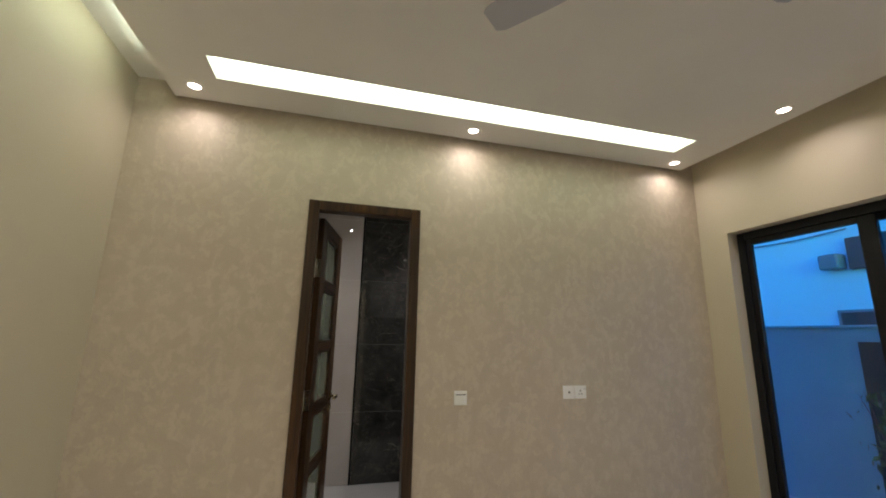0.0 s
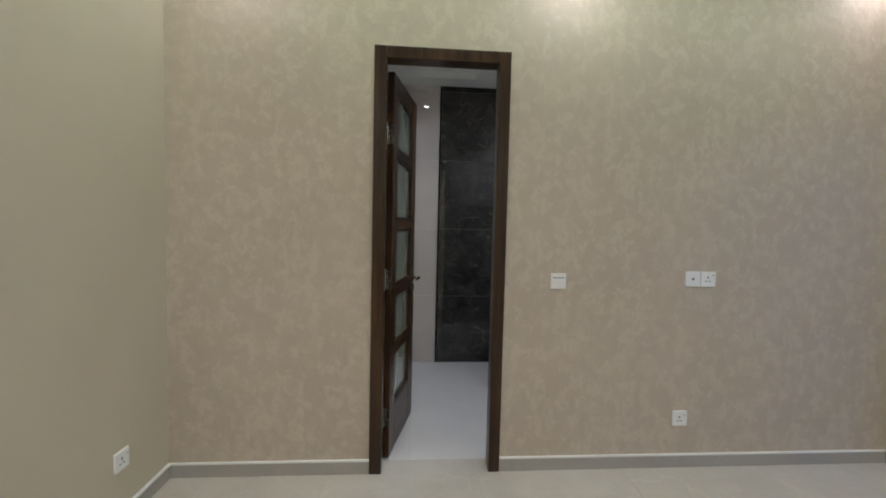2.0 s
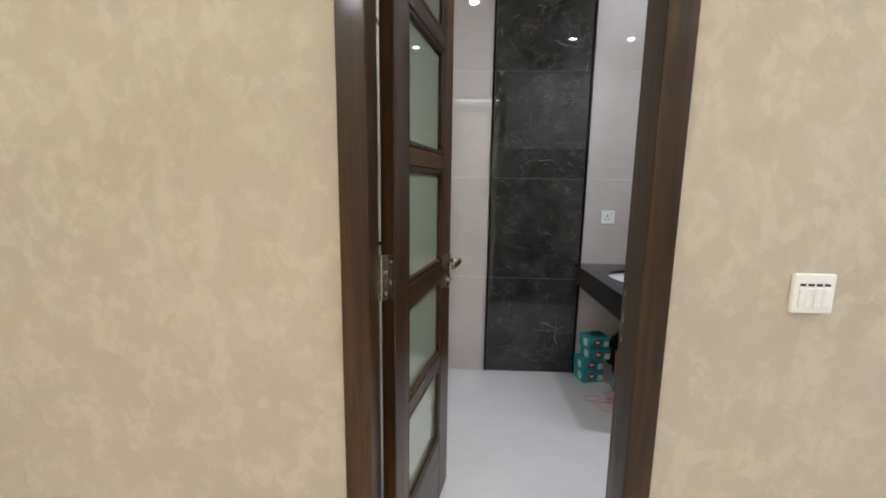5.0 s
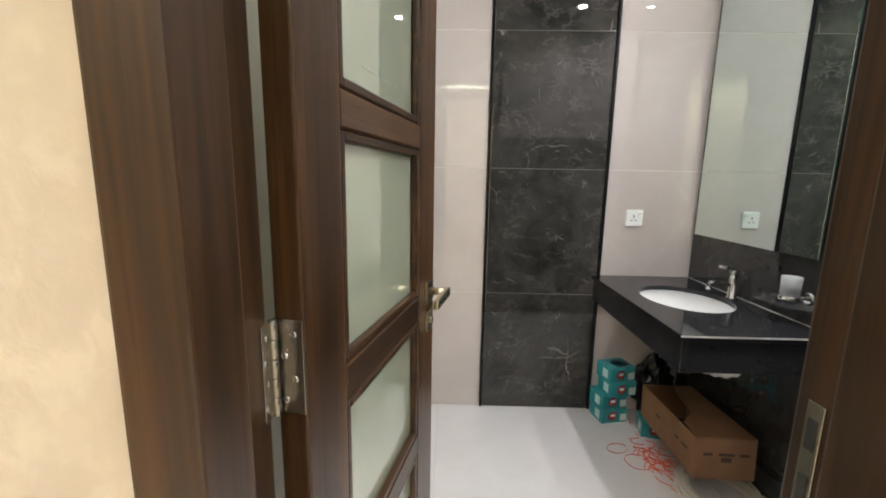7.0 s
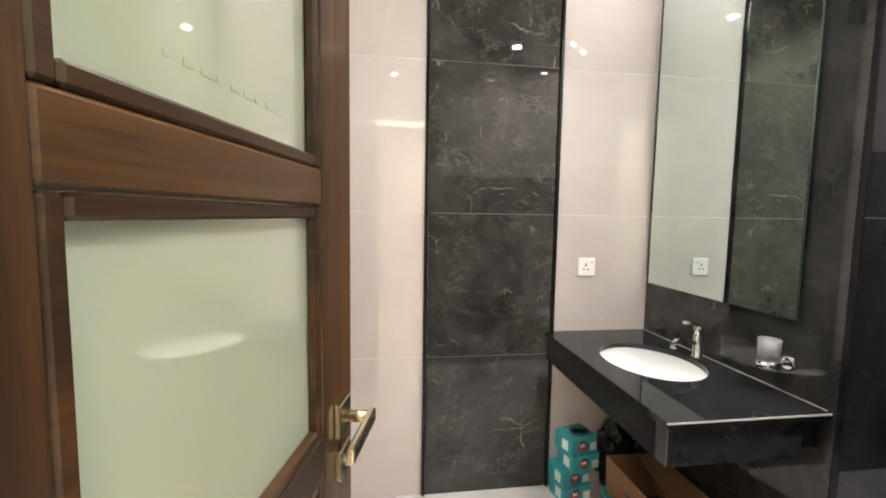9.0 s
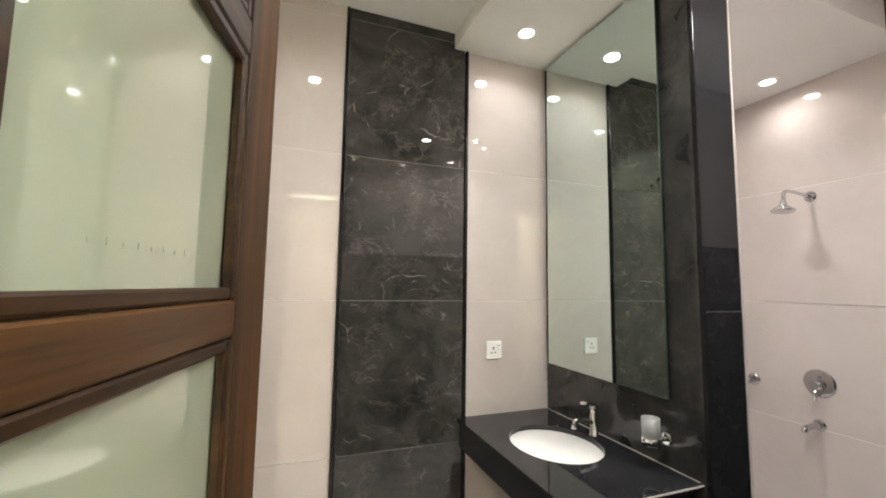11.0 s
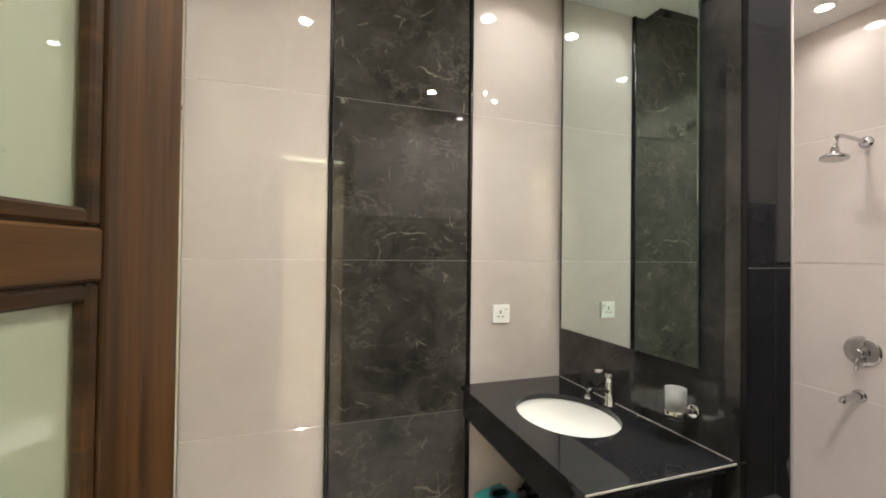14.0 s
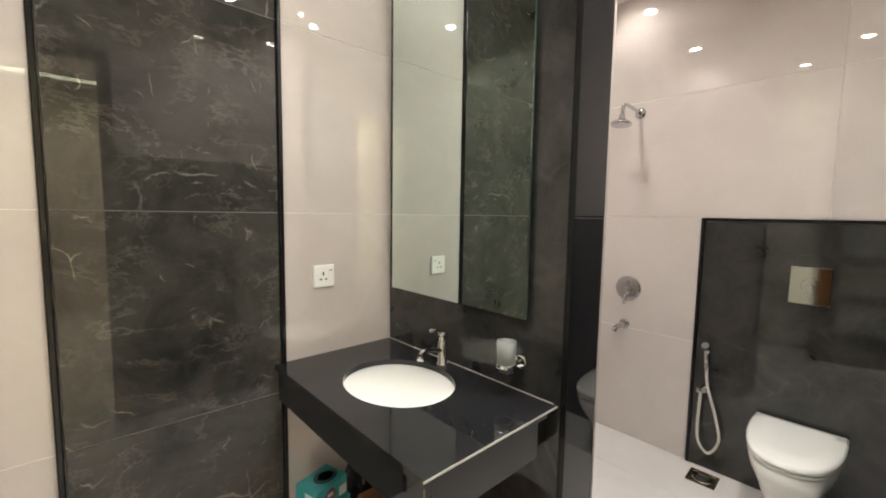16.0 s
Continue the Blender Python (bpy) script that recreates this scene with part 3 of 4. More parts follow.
YM = 1.60
part("frame", wbox(WY1 - 0.055, WY1, 2.964, 3.06, 0.03, WZ), M_ALU, win)
part("frame", wbox(WY0, WY0 + 0.055, 2.964, 3.06, 0.03, WZ), M_ALU, win)
part("frame", wbox(WY0 + 0.056, WY1 - 0.056, 2.964, 3.06, WZ - 0.06, WZ), M_ALU, win)
part("sill", wbox(WY0, WY1, 2.865, 3.11, 0.0, 0.028), M_GRANITE, win, "black stone sill")
part("frame", wbox(WY0 + 0.056, WY1 - 0.056, 2.964, 3.06, 0.029, 0.075), M_ALU, win)
for y0, y1, x0 in ((YM - 0.045, WY1 - 0.056, 2.978), (WY0 + 0.056, YM + 0.045, 3.015)):
    s = part("sash", wbox(y0, y0 + 0.088, x0, x0 + 0.03, 0.076, WZ - 0.061), M_ALU, win)
    bm = bmesh.new()
    for r in ((y1 - 0.035, y1, x0, x0 + 0.03, 0.076, WZ - 0.061), (y0 + 0.0885, y1 - 0.0355, x0, x0 + 0.03, 0.076, 0.115), (y0 + 0.0885, y1 - 0.0355, x0, x0 + 0.03, WZ - 0.10, WZ - 0.061)):
        box(bm, r[2] - 2.964, r[3] - 2.964, r[0] - WY1, r[1] - WY1, r[4], r[5], bevel=0.002)
    part("sash_rail", bm, M_ALU, win)
    g = part("pane", wbox(y0 + 0.05, y1 - 0.03, x0 + 0.012, x0 + 0.018, 0.11, WZ - 0.095, bevel=0), M_CLEAR, win, "clear glass pane")
    g.visible_shadow = False

solid("ground", B(XR + 0.22, 60, -60, 60, -0.15, -0.03), M_PAVE, "pale paved yard outside the window", "ground", "structure")
yard = solid("boundary_wall", B(4.5, 4.68, -3.0, 12, -0.03, 1.59, bevel=0.004), M_OUT, "rendered boundary wall outside, dusk blue in its colour", "wall")
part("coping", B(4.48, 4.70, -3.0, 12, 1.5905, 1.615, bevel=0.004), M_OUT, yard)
part("niche", B(4.488, 4.499, 1.55, 2.61, 0.0, 1.47), M_DARK, yard, "dark gate panel")
house = solid("neighbour_house", B(7.0, 12.0, -8, 20, -0.03, 9.0), M_OUTWHITE, "white rendered house beyond the boundary wall", "house")
w = part("window", B(6.96, 7.0, 2.25, 4.20, 1.63, 1.91, bevel=0.01), M_GREYBOX, house, "dark low window")
part("pane", B(6.955, 6.9595, 2.31, 4.15, 1.67, 1.87), M_DARK, w)
part("shutter", B(6.90, 7.0, 2.45, 3.93, 2.46, 2.905, bevel=0.01), M_SHUTTER, house, "brown shutter box")
part("ledge", B(6.8, 7.0, 3.99, 4.24, 2.48, 2.70, bevel=0.04, seg=3), M_GREYBOX, house, "grey wall box")
part("cable", tube(bmesh.new(), spline([(6.97, 5.31, 3.04), (6.97, 4.6, 3.02), (6.97, 3.92, 3.05)], 6), 0.01, 6), M_GREYBOX, house)
plant = thing("shrub", "small leafy shrub by the boundary wall", "plant", pose(4.36, 2.40, -0.03))
bm = bmesh.new()
rnd = random.Random(5)
for k in range(5):
    tube(bm, spline([(0, 0, 0), (rnd.uniform(-0.1, 0.1), rnd.uniform(-0.1, 0.1), 0.5), (rnd.uniform(-0.1, 0.1), rnd.uniform(-0.22, 0.22), 1.1)], 4), lambda t: 0.012 * (1.1 - t), 6)
part("stem", bm, M_SHUTTER, plant)
bm = bmesh.new()
for k in range(260):
    p = Vector((rnd.gauss(0, 0.05), rnd.gauss(0, 0.08), rnd.uniform(0.25, 1.1)))
    m = Matrix.Translation(p) @ Euler((rnd.uniform(0, 6), rnd.uniform(0, 6), rnd.uniform(0, 6))).to_matrix().to_4x4()
    s = rnd.uniform(0.03, 0.055)
    vs = [bm.verts.new(m @ Vector(q)) for q in ((-s, 0, 0), (0, s * 0.4, 0.004), (s, 0, 0), (0, -s * 0.4, 0.004))]
    bm.faces.new(vs)
part("foliage", bm, M_LEAF, plant)

# ---------------------------------------------------------------- ceiling fan
fan = thing("ceiling_fan", "pale grey three-bladed ceiling fan", "fan", pose(0.846, 0.764, 2.6))
part("rod", lathe(bmesh.new(), [(0.011, 0.03), (0.011, CZ - 2.6)], n=14), M_FAN, fan)
part("canopy", lathe(bmesh.new(), [(0.02, 0.19), (0.055, 0.22), (0.06, CZ - 2.6)]), M_FAN, fan)
part("motor", lathe(bmesh.new(), [(0.03, -0.07), (0.09, -0.055), (0.105, -0.02), (0.105, 0.02), (0.08, 0.045), (0.02, 0.05)], n=32), M_FAN, fan)
for k in range(3):
    a = math.atan2(0.8, -0.6) + k * 2 * math.pi / 3
    m = Matrix.Rotation(a, 4, "Z") @ Matrix.Rotation(radians(9), 4, "X")
    bm = bmesh.new()
    prof = [(0.13, 0.045), (0.2, 0.06), (0.4, 0.065), (0.57, 0.06), (0.60, 0.045)]
    top = [bm.verts.new(m @ Vector((x, s * w, 0.003))) for s in (1, -1) for x, w in (prof if s > 0 else prof[::-1])]
    bot = [bm.verts.new(m @ Vector((x, s * w, -0.003))) for s in (1, -1) for x, w in (prof if s > 0 else prof[::-1])]
    bm.faces.new(top)
    bm.faces.new(bot[::-1])
    for i in range(len(top)):
        j = (i + 1) % len(top)
        bm.faces.new((top[i], bot[i], bot[j], top[j]))
    part("blade", bm, M_FAN, fan)
    part("arm", box(bmesh.new(), 0.09, 0.2, -0.018, 0.018, 0.0035, 0.008), M_FAN, fan).matrix_basis = m

# ---------------------------------------------------------------- vanity
CX0, CX1, CY0, CY1, CT = 0.842, XM - 0.001, 3.576, YE - 0.001, 0.782
BX, BY, BA, BB = 1.108, 4.030, 0.176, 0.208


def slab_with_hole(x0, x1, y0, y1, z0, z1, cx, cy, a, b, n=64):
    """A flat slab with an oval hole."""
    bm = bmesh.new()
    rim, edge = [], []
    corner = [math.atan2(y - cy, x - cx) % (2 * math.pi) for x in (x0, x1) for y in (y0, y1)]
    angles = sorted([2 * math.pi * k / n + 0.001 for k in range(n)] + corner)
    for t in angles:
        d = Vector((math.cos(t), math.sin(t)))
        k = 1 / math.sqrt((d.x / a) ** 2 + (d.y / b) ** 2)
        rim.append((cx + k * d.x, cy + k * d.y))
        lx = ((x1 if d.x > 0 else x0) - cx) / d.x if abs(d.x) > 1e-6 else 1e9
        ly = ((y1 if d.y > 0 else y0) - cy) / d.y if abs(d.y) > 1e-6 else 1e9
        k = min(lx, ly)
        edge.append((cx + k * d.x, cy + k * d.y))
    v = [[bm.verts.new((x, y, z)) for x, y in ring] for ring, z in ((rim, z1), (edge, z1), (edge, z0), (rim, z0))]
    m = len(angles)
    for ring_a, ring_b in zip(v, v[1:] + v[:1]):
        for i in range(m):
            j = (i + 1) % m
            bm.faces.new((ring_a[i], ring_a[j], ring_b[j], ring_b[i]))
    return bm


vanity = thing("vanity_counter", "polished black granite vanity counter with a deep apron", "counter", pose(CX0, CY0, CT))


def vb(x0, x1, y0, y1, z0, z1, bevel=0.002):
    return B(x0 - CX0, x1 - CX0, y0 - CY0, y1 - CY0, z0 - CT, z1 - CT, bevel=bevel)


part("countertop", slab_with_hole(0, CX1 - CX0, 0, CY1 - CY0, -0.02, 0, BX - CX0, BY - CY0, BA, BB), M_GRANITE, vanity)
part("apron", vb(CX0 + 0.012, CX0 + 0.032, CY0 + 0.012, CY1, 0.645, CT - 0.0205), M_GRANITE, vanity)
part("apron", vb(CX0 + 0.0325, CX1 - 0.075, CY0 + 0.012, CY0 + 0.032, 0.645, CT - 0.0205), M_GRANITE, vanity)
part("bracket", vb(CX1 - 0.06, CX1, CY0 + 0.03, CY1, 0.66, CT - 0.0205), M_BLACKMETAL, vanity)
part("edge_bead", vb(CX0 - 0.002, CX1, CY0 - 0.0025, CY0 - 0.0002, CT - 0.006, CT - 0.001, bevel=0), M_EDGE, vanity, "thin pale strip along the front edge")
part("seal", vb(XM - 0.003, XM - 0.0012, CY0 + 0.01, CY1, CT + 0.0002, CT + 0.0022, bevel=0), M_EDGE, vanity, "thin pale sealant line")
part("corner_bead", vb(CX0 + 0.0095, CX0 + 0.0118, CY0 + 0.0095, CY0 + 0.0118, 0.647, CT - 0.021, bevel=0), M_STEEL, vanity)

basin = thing("wash_basin", "white oval undermount ceramic wash basin", "basin", pose(BX, BY, CT - 0.021))
prof = [(1.10, -0.001), (1.03, -0.001), (0.985, -0.006), (0.95, -0.035), (0.86, -0.085), (0.66, -0.125), (0.35, -0.145), (0.12, -0.150), (0.12, -0.165), (0.5, -0.16), (0.9, -0.11), (1.03, -0.03), (1.10, -0.012)]
part("bowl", lathe(bmesh.new(), prof, n=56, sx=BA, sy=BB), M_CERAMIC, basin)
part("drain", lathe(bmesh.new(), [(0.022, -0.149), (0.022, -0.146), (0.016, -0.145), (0.004, -0.146)]), M_CHROME, basin, "chrome waste")
part("overflow_slot", B(BA * 0.90 - 0.012, BA * 0.90, -0.012, 0.012, -0.050, -0.046), M_DARK, basin)

tap = thing("basin_mixer_tap", "small chrome single-lever basin mixer tap", "tap", pose(1.318, 4.040, CT))
part("body", lathe(bmesh.new(), [(0.023, 0), (0.023, 0.004), (0.0175, 0.007), (0.0170, 0.088), (0.0155, 0.090), (0.0155, 0.094), (0.0180, 0.096), (0.0180, 0.122), (0.014, 0.127)]), M_CHROME, tap)
part("spout", tube(bmesh.new(), spline([(-0.012, 0, 0.058), (-0.05, 0, 0.066), (-0.092, 0, 0.070), (-0.105, 0, 0.058)], 6), lambda t: 0.0105 - 0.001 * t, 14), M_CHROME, tap)
part("aerator", lathe(bmesh.new(), [(0.012, 0.040), (0.012, 0.056)], Matrix.Translation((-0.105, 0, 0)), 16), M_CHROME, tap)
part("lever", tube(bmesh.new(), [(0.0, 0, 0.128), (-0.03, 0.0, 0.136), (-0.07, 0.0, 0.142)], lambda t: 0.009 - 0.003 * t, 10), M_CHROME, tap)

cup = thing("tumbler_holder", "frosted glass tumbler in a chrome wall holder", "tumbler holder", pose(1.292, 3.720, 0.862))
part("tumbler", lathe(bmesh.new(), [(0.025, 0.003), (0.028, 0.0), (0.031, 0.094), (0.0285, 0.094), (0.0255, 0.008), (0.001, 0.008)]), M_CUP, cup, "frosted glass tumbler")
ring = bmesh.new()
lathe(ring, [(0.0295, 0.002), (0.032, 0.002), (0.0325, 0.026), (0.030, 0.026), (0.0295, 0.002)], n=32)
part("ring", ring, M_CHROME, cup)
part("arm", tube(bmesh.new(), [(0.03, -0.004, 0.017), (0.062, -0.012, 0.017)], 0.008, 12), M_CHROME, cup)
part("wall_rose", lathe(bmesh.new(), [(0.024, 0.0), (0.024, 0.006), (0.018, 0.010)], pose(XM - 0.0005 - 1.292, -0.012, 0.017, 0, -90, 0)), M_CHROME, cup)

mirror = thing("wall_mirror", "tall frameless wall mirror above the vanity", "mirror", pose(XM, 4.414, 1.022))
part("backing", B(-0.0132, -0.0005, -0.718, -0.028, 0.012, 1.588), M_BLACKMETAL, mirror, "dark mounting board")
part("glass", B(-0.0185, -0.0135, -0.728, -0.018, 0, 1.600, bevel=0.0004), M_MIRROR, mirror)
for y0, y1 in ((-0.7296, -0.7282), (-0.0178, -0.0164)):
    part("edge", B(-0.0183, -0.0135, y0, y1, 0, 1.600), M_GLASSEDGE, mirror, "dark green polished glass edge")

pipe = thing("waste_hose", "ribbed pale waste hose under the basin", "hose", pose(1.05, 3.85, 0.60))
pts = spline([(0.06, 0.19, 0.0), (0.03, 0.08, -0.02), (0.0, -0.03, -0.028), (0.04, -0.16, 0.0), (0.12, -0.17, 0.05)], 14)
part("hose", tube(bmesh.new(), pts, lambda t: 0.018 + 0.003 * math.sin(t * 260), 10), M_HOSE, pipe)

# ---------------------------------------------------------------- things under the counter
def teal_box(x, y, z, turn, w=0.150, d=0.118, h=0.079):
    ob = thing("teal_carton", "small teal printed carton stacked under the counter", "box", pose(x, y, z, 0, 0, turn), "teal cartons")
    part("carton", B(0, w, 0, d, 0, h, bevel=0.002), M_TEAL, ob)
    part("red_emblem", lathe(bmesh.new(), [(0.001, 0), (0.025, 0), (0.025, 0.0008), (0.001, 0.0008)], pose(w * 0.42, -0.0001, h * 0.5, 90, 0, 0), 6), M_RED, ob)
    part("emblem_ring", lathe(bmesh.new(), [(0.001, 0), (0.029, 0), (0.029, 0.0004), (0.001, 0.0004)], pose(w * 0.42, -0.0001, h * 0.5, 90, 0, 0), 6), M_NAVY, ob)
    part("emblem_bar", B(w * 0.42 - 0.013, w * 0.42 + 0.013, -0.0014, -0.0010, h * 0.5 - 0.002, h * 0.5 + 0.011), M_LABEL, ob)
    part("pale_label", B(w * 0.72, w * 0.97, -0.0008, -0.0001, h * 0.12, h * 0.60), M_LABEL, ob)
    part("side_label", B(-0.0008, -0.0001, d * 0.2, d * 0.55, h * 0.2, h * 0.8), M_LABEL, ob)
    part("lid_print", lathe(bmesh.new(), [(0.001, 0), (0.042, 0), (0.042, 0.0006), (0.001, 0.0006)], pose(w * 0.62, d * 0.5, h + 0.0001), 20, 1.2, 0.9), M_NAVY, ob)
    part("lid_ring", lathe(bmesh.new(), [(0.028, 0), (0.030, 0), (0.030, 0.0005), (0.028, 0.0005), (0.028, 0)], pose(w * 0.62, d * 0.5, h + 0.0008), 20, 1.2, 0.9), M_TEAL, ob)
    return ob


teal_box(0.902, 4.285, 0.0, 12)
teal_box(0.899, 4.287, 0.0795, 14)
teal_box(0.932, 4.272, 0.159, 13)
teal_box(0.926, 4.276, 0.2385, 16)
teal_box(1.065, 4.185, 0.0, -14)

bag = thing("plastic_bag", "crumpled black plastic bag behind the cartons", "bag", pose(1.20, 4.375, 0.0))
bm = bmesh.new()
bmesh.ops.create_icosphere(bm, subdivisions=4, radius=1.0)
for v in bm.verts:
    k = 1 + 0.35 * noise.noise(v.co * 2.3) + 0.16 * noise.noise(v.co * 7)
    v.co = Vector((v.co.x * 0.10 * k, v.co.y * 0.055 * k, 0.17 + v.co.z * 0.17 * k))
low = min(v.co.z for v in bm.verts)
for v in bm.verts:
    v.co.z = max(0.0, v.co.z - low - 0.012)
part("bag", bm, M_BAG, bag)

carton = thing("open_carton", "long open brown cardboard carton lying on a cable coil", "box", pose(1.074, 3.768, 0.104, -4.0, 0, -2.5))
cw, cl, ch, ct = 0.235, 0.50, 0.17, 0.004
part("bottom", B(0, cw, 0, cl, 0, ct), M_CARD, carton)
part("side", B(0, ct, 0, cl, ct, ch, bevel=0.001), M_CARD, carton)
part("side", B(cw - ct, cw, 0, cl, ct, ch, bevel=0.001), M_CARD, carton)
part("end", B(ct, cw - ct, 0, ct, ct, ch, bevel=0.001), M_CARD, carton)
part("end", B(ct, cw - ct, cl - ct, cl, ct, ch, bevel=0.001), M_CARD, carton)
bm = bmesh.new()
outline = [(0.004, 0.002), (cw, 0.002), (cw, cl - 0.01), (cw * 0.62, cl * 0.97), (cw * 0.46, cl * 0.72), (cw * 0.34, cl * 0.38), (0.006, cl * 0.22)]
lo = [bm.verts.new((x, y, ch + 0.001 + 0.010 * math.sin(3 * y / cl))) for x, y in outline]
hi = [bm.verts.new((v.co.x, v.co.y, v.co.z + 0.004)) for v in lo]
bm.faces.new(lo[::-1])
bm.faces.new(hi)
for i in range(len(lo)):
    j = (i + 1) % len(lo)
    bm.faces.new((lo[i], lo[j], hi[j], hi[i]))
part("flap", bm, M_CARD, carton, "torn half-closed cardboard flap")
bm = bmesh.new()
for x0, x1, z0, z1 in ((0.03, 0.065, 0.10, 0.112), (0.09, 0.15, 0.10, 0.112), (0.10, 0.14, 0.075, 0.095), (0.17, 0.21, 0.10, 0.112)):
    box(bm, x0, x1, -0.0008, -0.0001, z0, z1)
tagged(part("print", bm, M_INK, carton, "dark unreadable print bars"), kind="stuff")
bm = bmesh.new()
for y0, y1 in ((0.06, 0.11), (0.13, 0.16), (0.30, 0.34)):
    box(bm, -0.0008, -0.0001, y0, y1, 0.085, 0.097)
tagged(part("print", bm, M_INK, carton), kind="stuff")

# added black lump that makes the carton's inside look dark
filler = thing("carton_filler", "black lump added to darken the inside of the open carton", "packaging", pose(1.17, 3.99, 0.115))
rnd = random.Random(12)
bm = bmesh.new()
bmesh.ops.create_icosphere(bm, subdivisions=3, radius=1.0)
for v in bm.verts:
    v.co = Vector((v.co.x * 0.085, v.co.y * 0.15, max(-0.02, v.co.z * 0.085))) * (1 + rnd.uniform(-0.10, 0.08))
part("filler_lump", bm, M_BAG, filler)

coil = thing("cable_coil", "loose coil of cream plastic cable on the floor", "cable coil", pose(1.205, 3.79, 0.0))
rnd = random.Random(3)
for k in range(13):
    r0 = 0.118 + 0.011 * (k % 5) + rnd.uniform(-0.003, 0.003)
    z0 = 0.0055 + 0.0105 * (k // 3)
    ph = rnd.uniform(0, 6)
    pts = [((r0 + 0.004 * math.sin(2 * t + ph)) * math.cos(t), (r0 * 0.98 + 0.004 * math.cos(3 * t + ph)) * math.sin(t), z0 + 0.0015 * (1 + math.sin(t + ph))) for t in (2 * math.pi * q / 56 for q in range(56))]
    part("turn", tube(bmesh.new(), pts, 0.0048, 8, True), M_CABLE, coil)

string = thing("orange_string", "tangle of thin orange plastic string on the floor", "string", pose(0.96, 4.01, 0.0))
rnd = random.Random(8)


def loop(cx, cy, rx, ry, turn, n=28, open_to=0.92):
    return [(cx + rx * math.cos(a) * math.cos(turn) - ry * math.sin(a) * math.sin(turn), cy + rx * math.cos(a) * math.sin(turn) + ry * math.sin(a) * math.cos(turn), 0.002 + 0.002 * abs(math.sin(3 * a)))
            for a in (2 * math.pi * open_to * k / n for k in range(n + 1))]


part("strand", tube(bmesh.new(), loop(-0.055, 0.075, 0.052, 0.035, 0.3), 0.0013, 6), M_ORANGE, string)
part("strand", tube(bmesh.new(), loop(0.0, -0.02, 0.05, 0.055, 1.0), 0.0013, 6), M_ORANGE, string)
bm = bmesh.new()
for k in range(46):
    x, y = 0.095 + rnd.gauss(0, 0.035), 0.0 + rnd.gauss(0, 0.075)
    a = rnd.uniform(0, 6.28)
    d = rnd.uniform(0.02, 0.05)
    tube(bm, spline([(x, y, 0.002), (x + d * math.cos(a), y + d * math.sin(a), 0.004 + rnd.uniform(0, 0.012)), (x + 1.6 * d * math.cos(a + 0.7), y + 1.6 * d * math.sin(a + 0.7), 0.002)], 4), 0.0019, 5)
tagged(part("tangle", bm, M_ORANGE, string), kind="stuff")

# ---------------------------------------------------------------- shower and toilet
sh = thing("wall_shower", "small round chrome shower head on a wall arm", "shower", pose(XW, 3.959, 1.944))
part("wall_rose", lathe(bmesh.new(), [(0.030, 0.0), (0.030, 0.004), (0.02, 0.012), (0.012, 0.014)], pose(-0.0005, 0, 0, 0, -90, 0)), M_CHROME, sh)
part("arm", tube(bmesh.new(), spline([(-0.005, 0, 0), (-0.15, 0, 0.012), (-0.215, 0, 0.010), (-0.235, 0, -0.012), (-0.237, 0, -0.05)], 7), 0.0095, 12), M_CHROME, sh)
part("shower_head", lathe(bmesh.new(), [(0.050, -0.108), (0.054, -0.104), (0.054, -0.096), (0.035, -0.082), (0.018, -0.072), (0.015, -0.05), (0.012, -0.045)], pose(-0.238, 0, 0, 0, 6, 0), 32), M_CHROME, sh)

mx = thing("shower_mixer", "round chrome shower mixer with a lever", "mixer", pose(XW, 3.973, 0.915))
part("wall_plate", lathe(bmesh.new(), [(0.074, 0.0), (0.074, 0.006), (0.068, 0.011), (0.03, 0.013)], pose(-0.0005, 0, 0, 0, -90, 0), 40), M_CHROME, mx)
part("knob", lathe(bmesh.new(), [(0.026, 0.012), (0.026, 0.045), (0.020, 0.052)], pose(0, 0, -0.008, 0, -90, 0)), M_CHROME, mx)
part("lever", tube(bmesh.new(), [(-0.038, 0, -0.02), (-0.052, 0, -0.05), (-0.058, 0, -0.09)], lambda t: 0.011 - 0.003 * t, 12), M_CHROME, mx)
part("diverter", lathe(bmesh.new(), [(0.009, 0.012), (0.009, 0.030)], pose(0, 0, 0.036, 0, -90, 0), 14), M_CHROME, mx)

sp = thing("tub_spout", "short chrome wall spout below the mixer", "spout", pose(XW, 3.986, 0.692))
part("wall_rose", lathe(bmesh.new(), [(0.030, 0.0), (0.030, 0.005), (0.020, 0.010)], pose(-0.0005, 0, 0, 0, -90, 0)), M_CHROME, sp)
part("spout", tube(bmesh.new(), spline([(-0.005, 0, 0), (-0.08, 0, 0.0), (-0.125, 0, -0.006), (-0.138, 0, -0.022)], 6), lambda t: 0.018 - 0.003 * t, 14), M_CHROME, sp)

stop = thing("stopcock", "small chrome stopcock on the shower wall", "valve", pose(XW, 4.307, 0.868))
part("wall_rose", lathe(bmesh.new(), [(0.034, 0.0), (0.034, 0.005), (0.022, 0.010)], pose(-0.0005, 0, 0, 0, -90, 0)), M_CHROME, stop)
part("handle", lathe(bmesh.new(), [(0.014, 0.01), (0.014, 0.035), (0.020, 0.040), (0.020, 0.062), (0.014, 0.066)], pose(0, 0, 0, 0, -90, 0)), M_CHROME, stop)

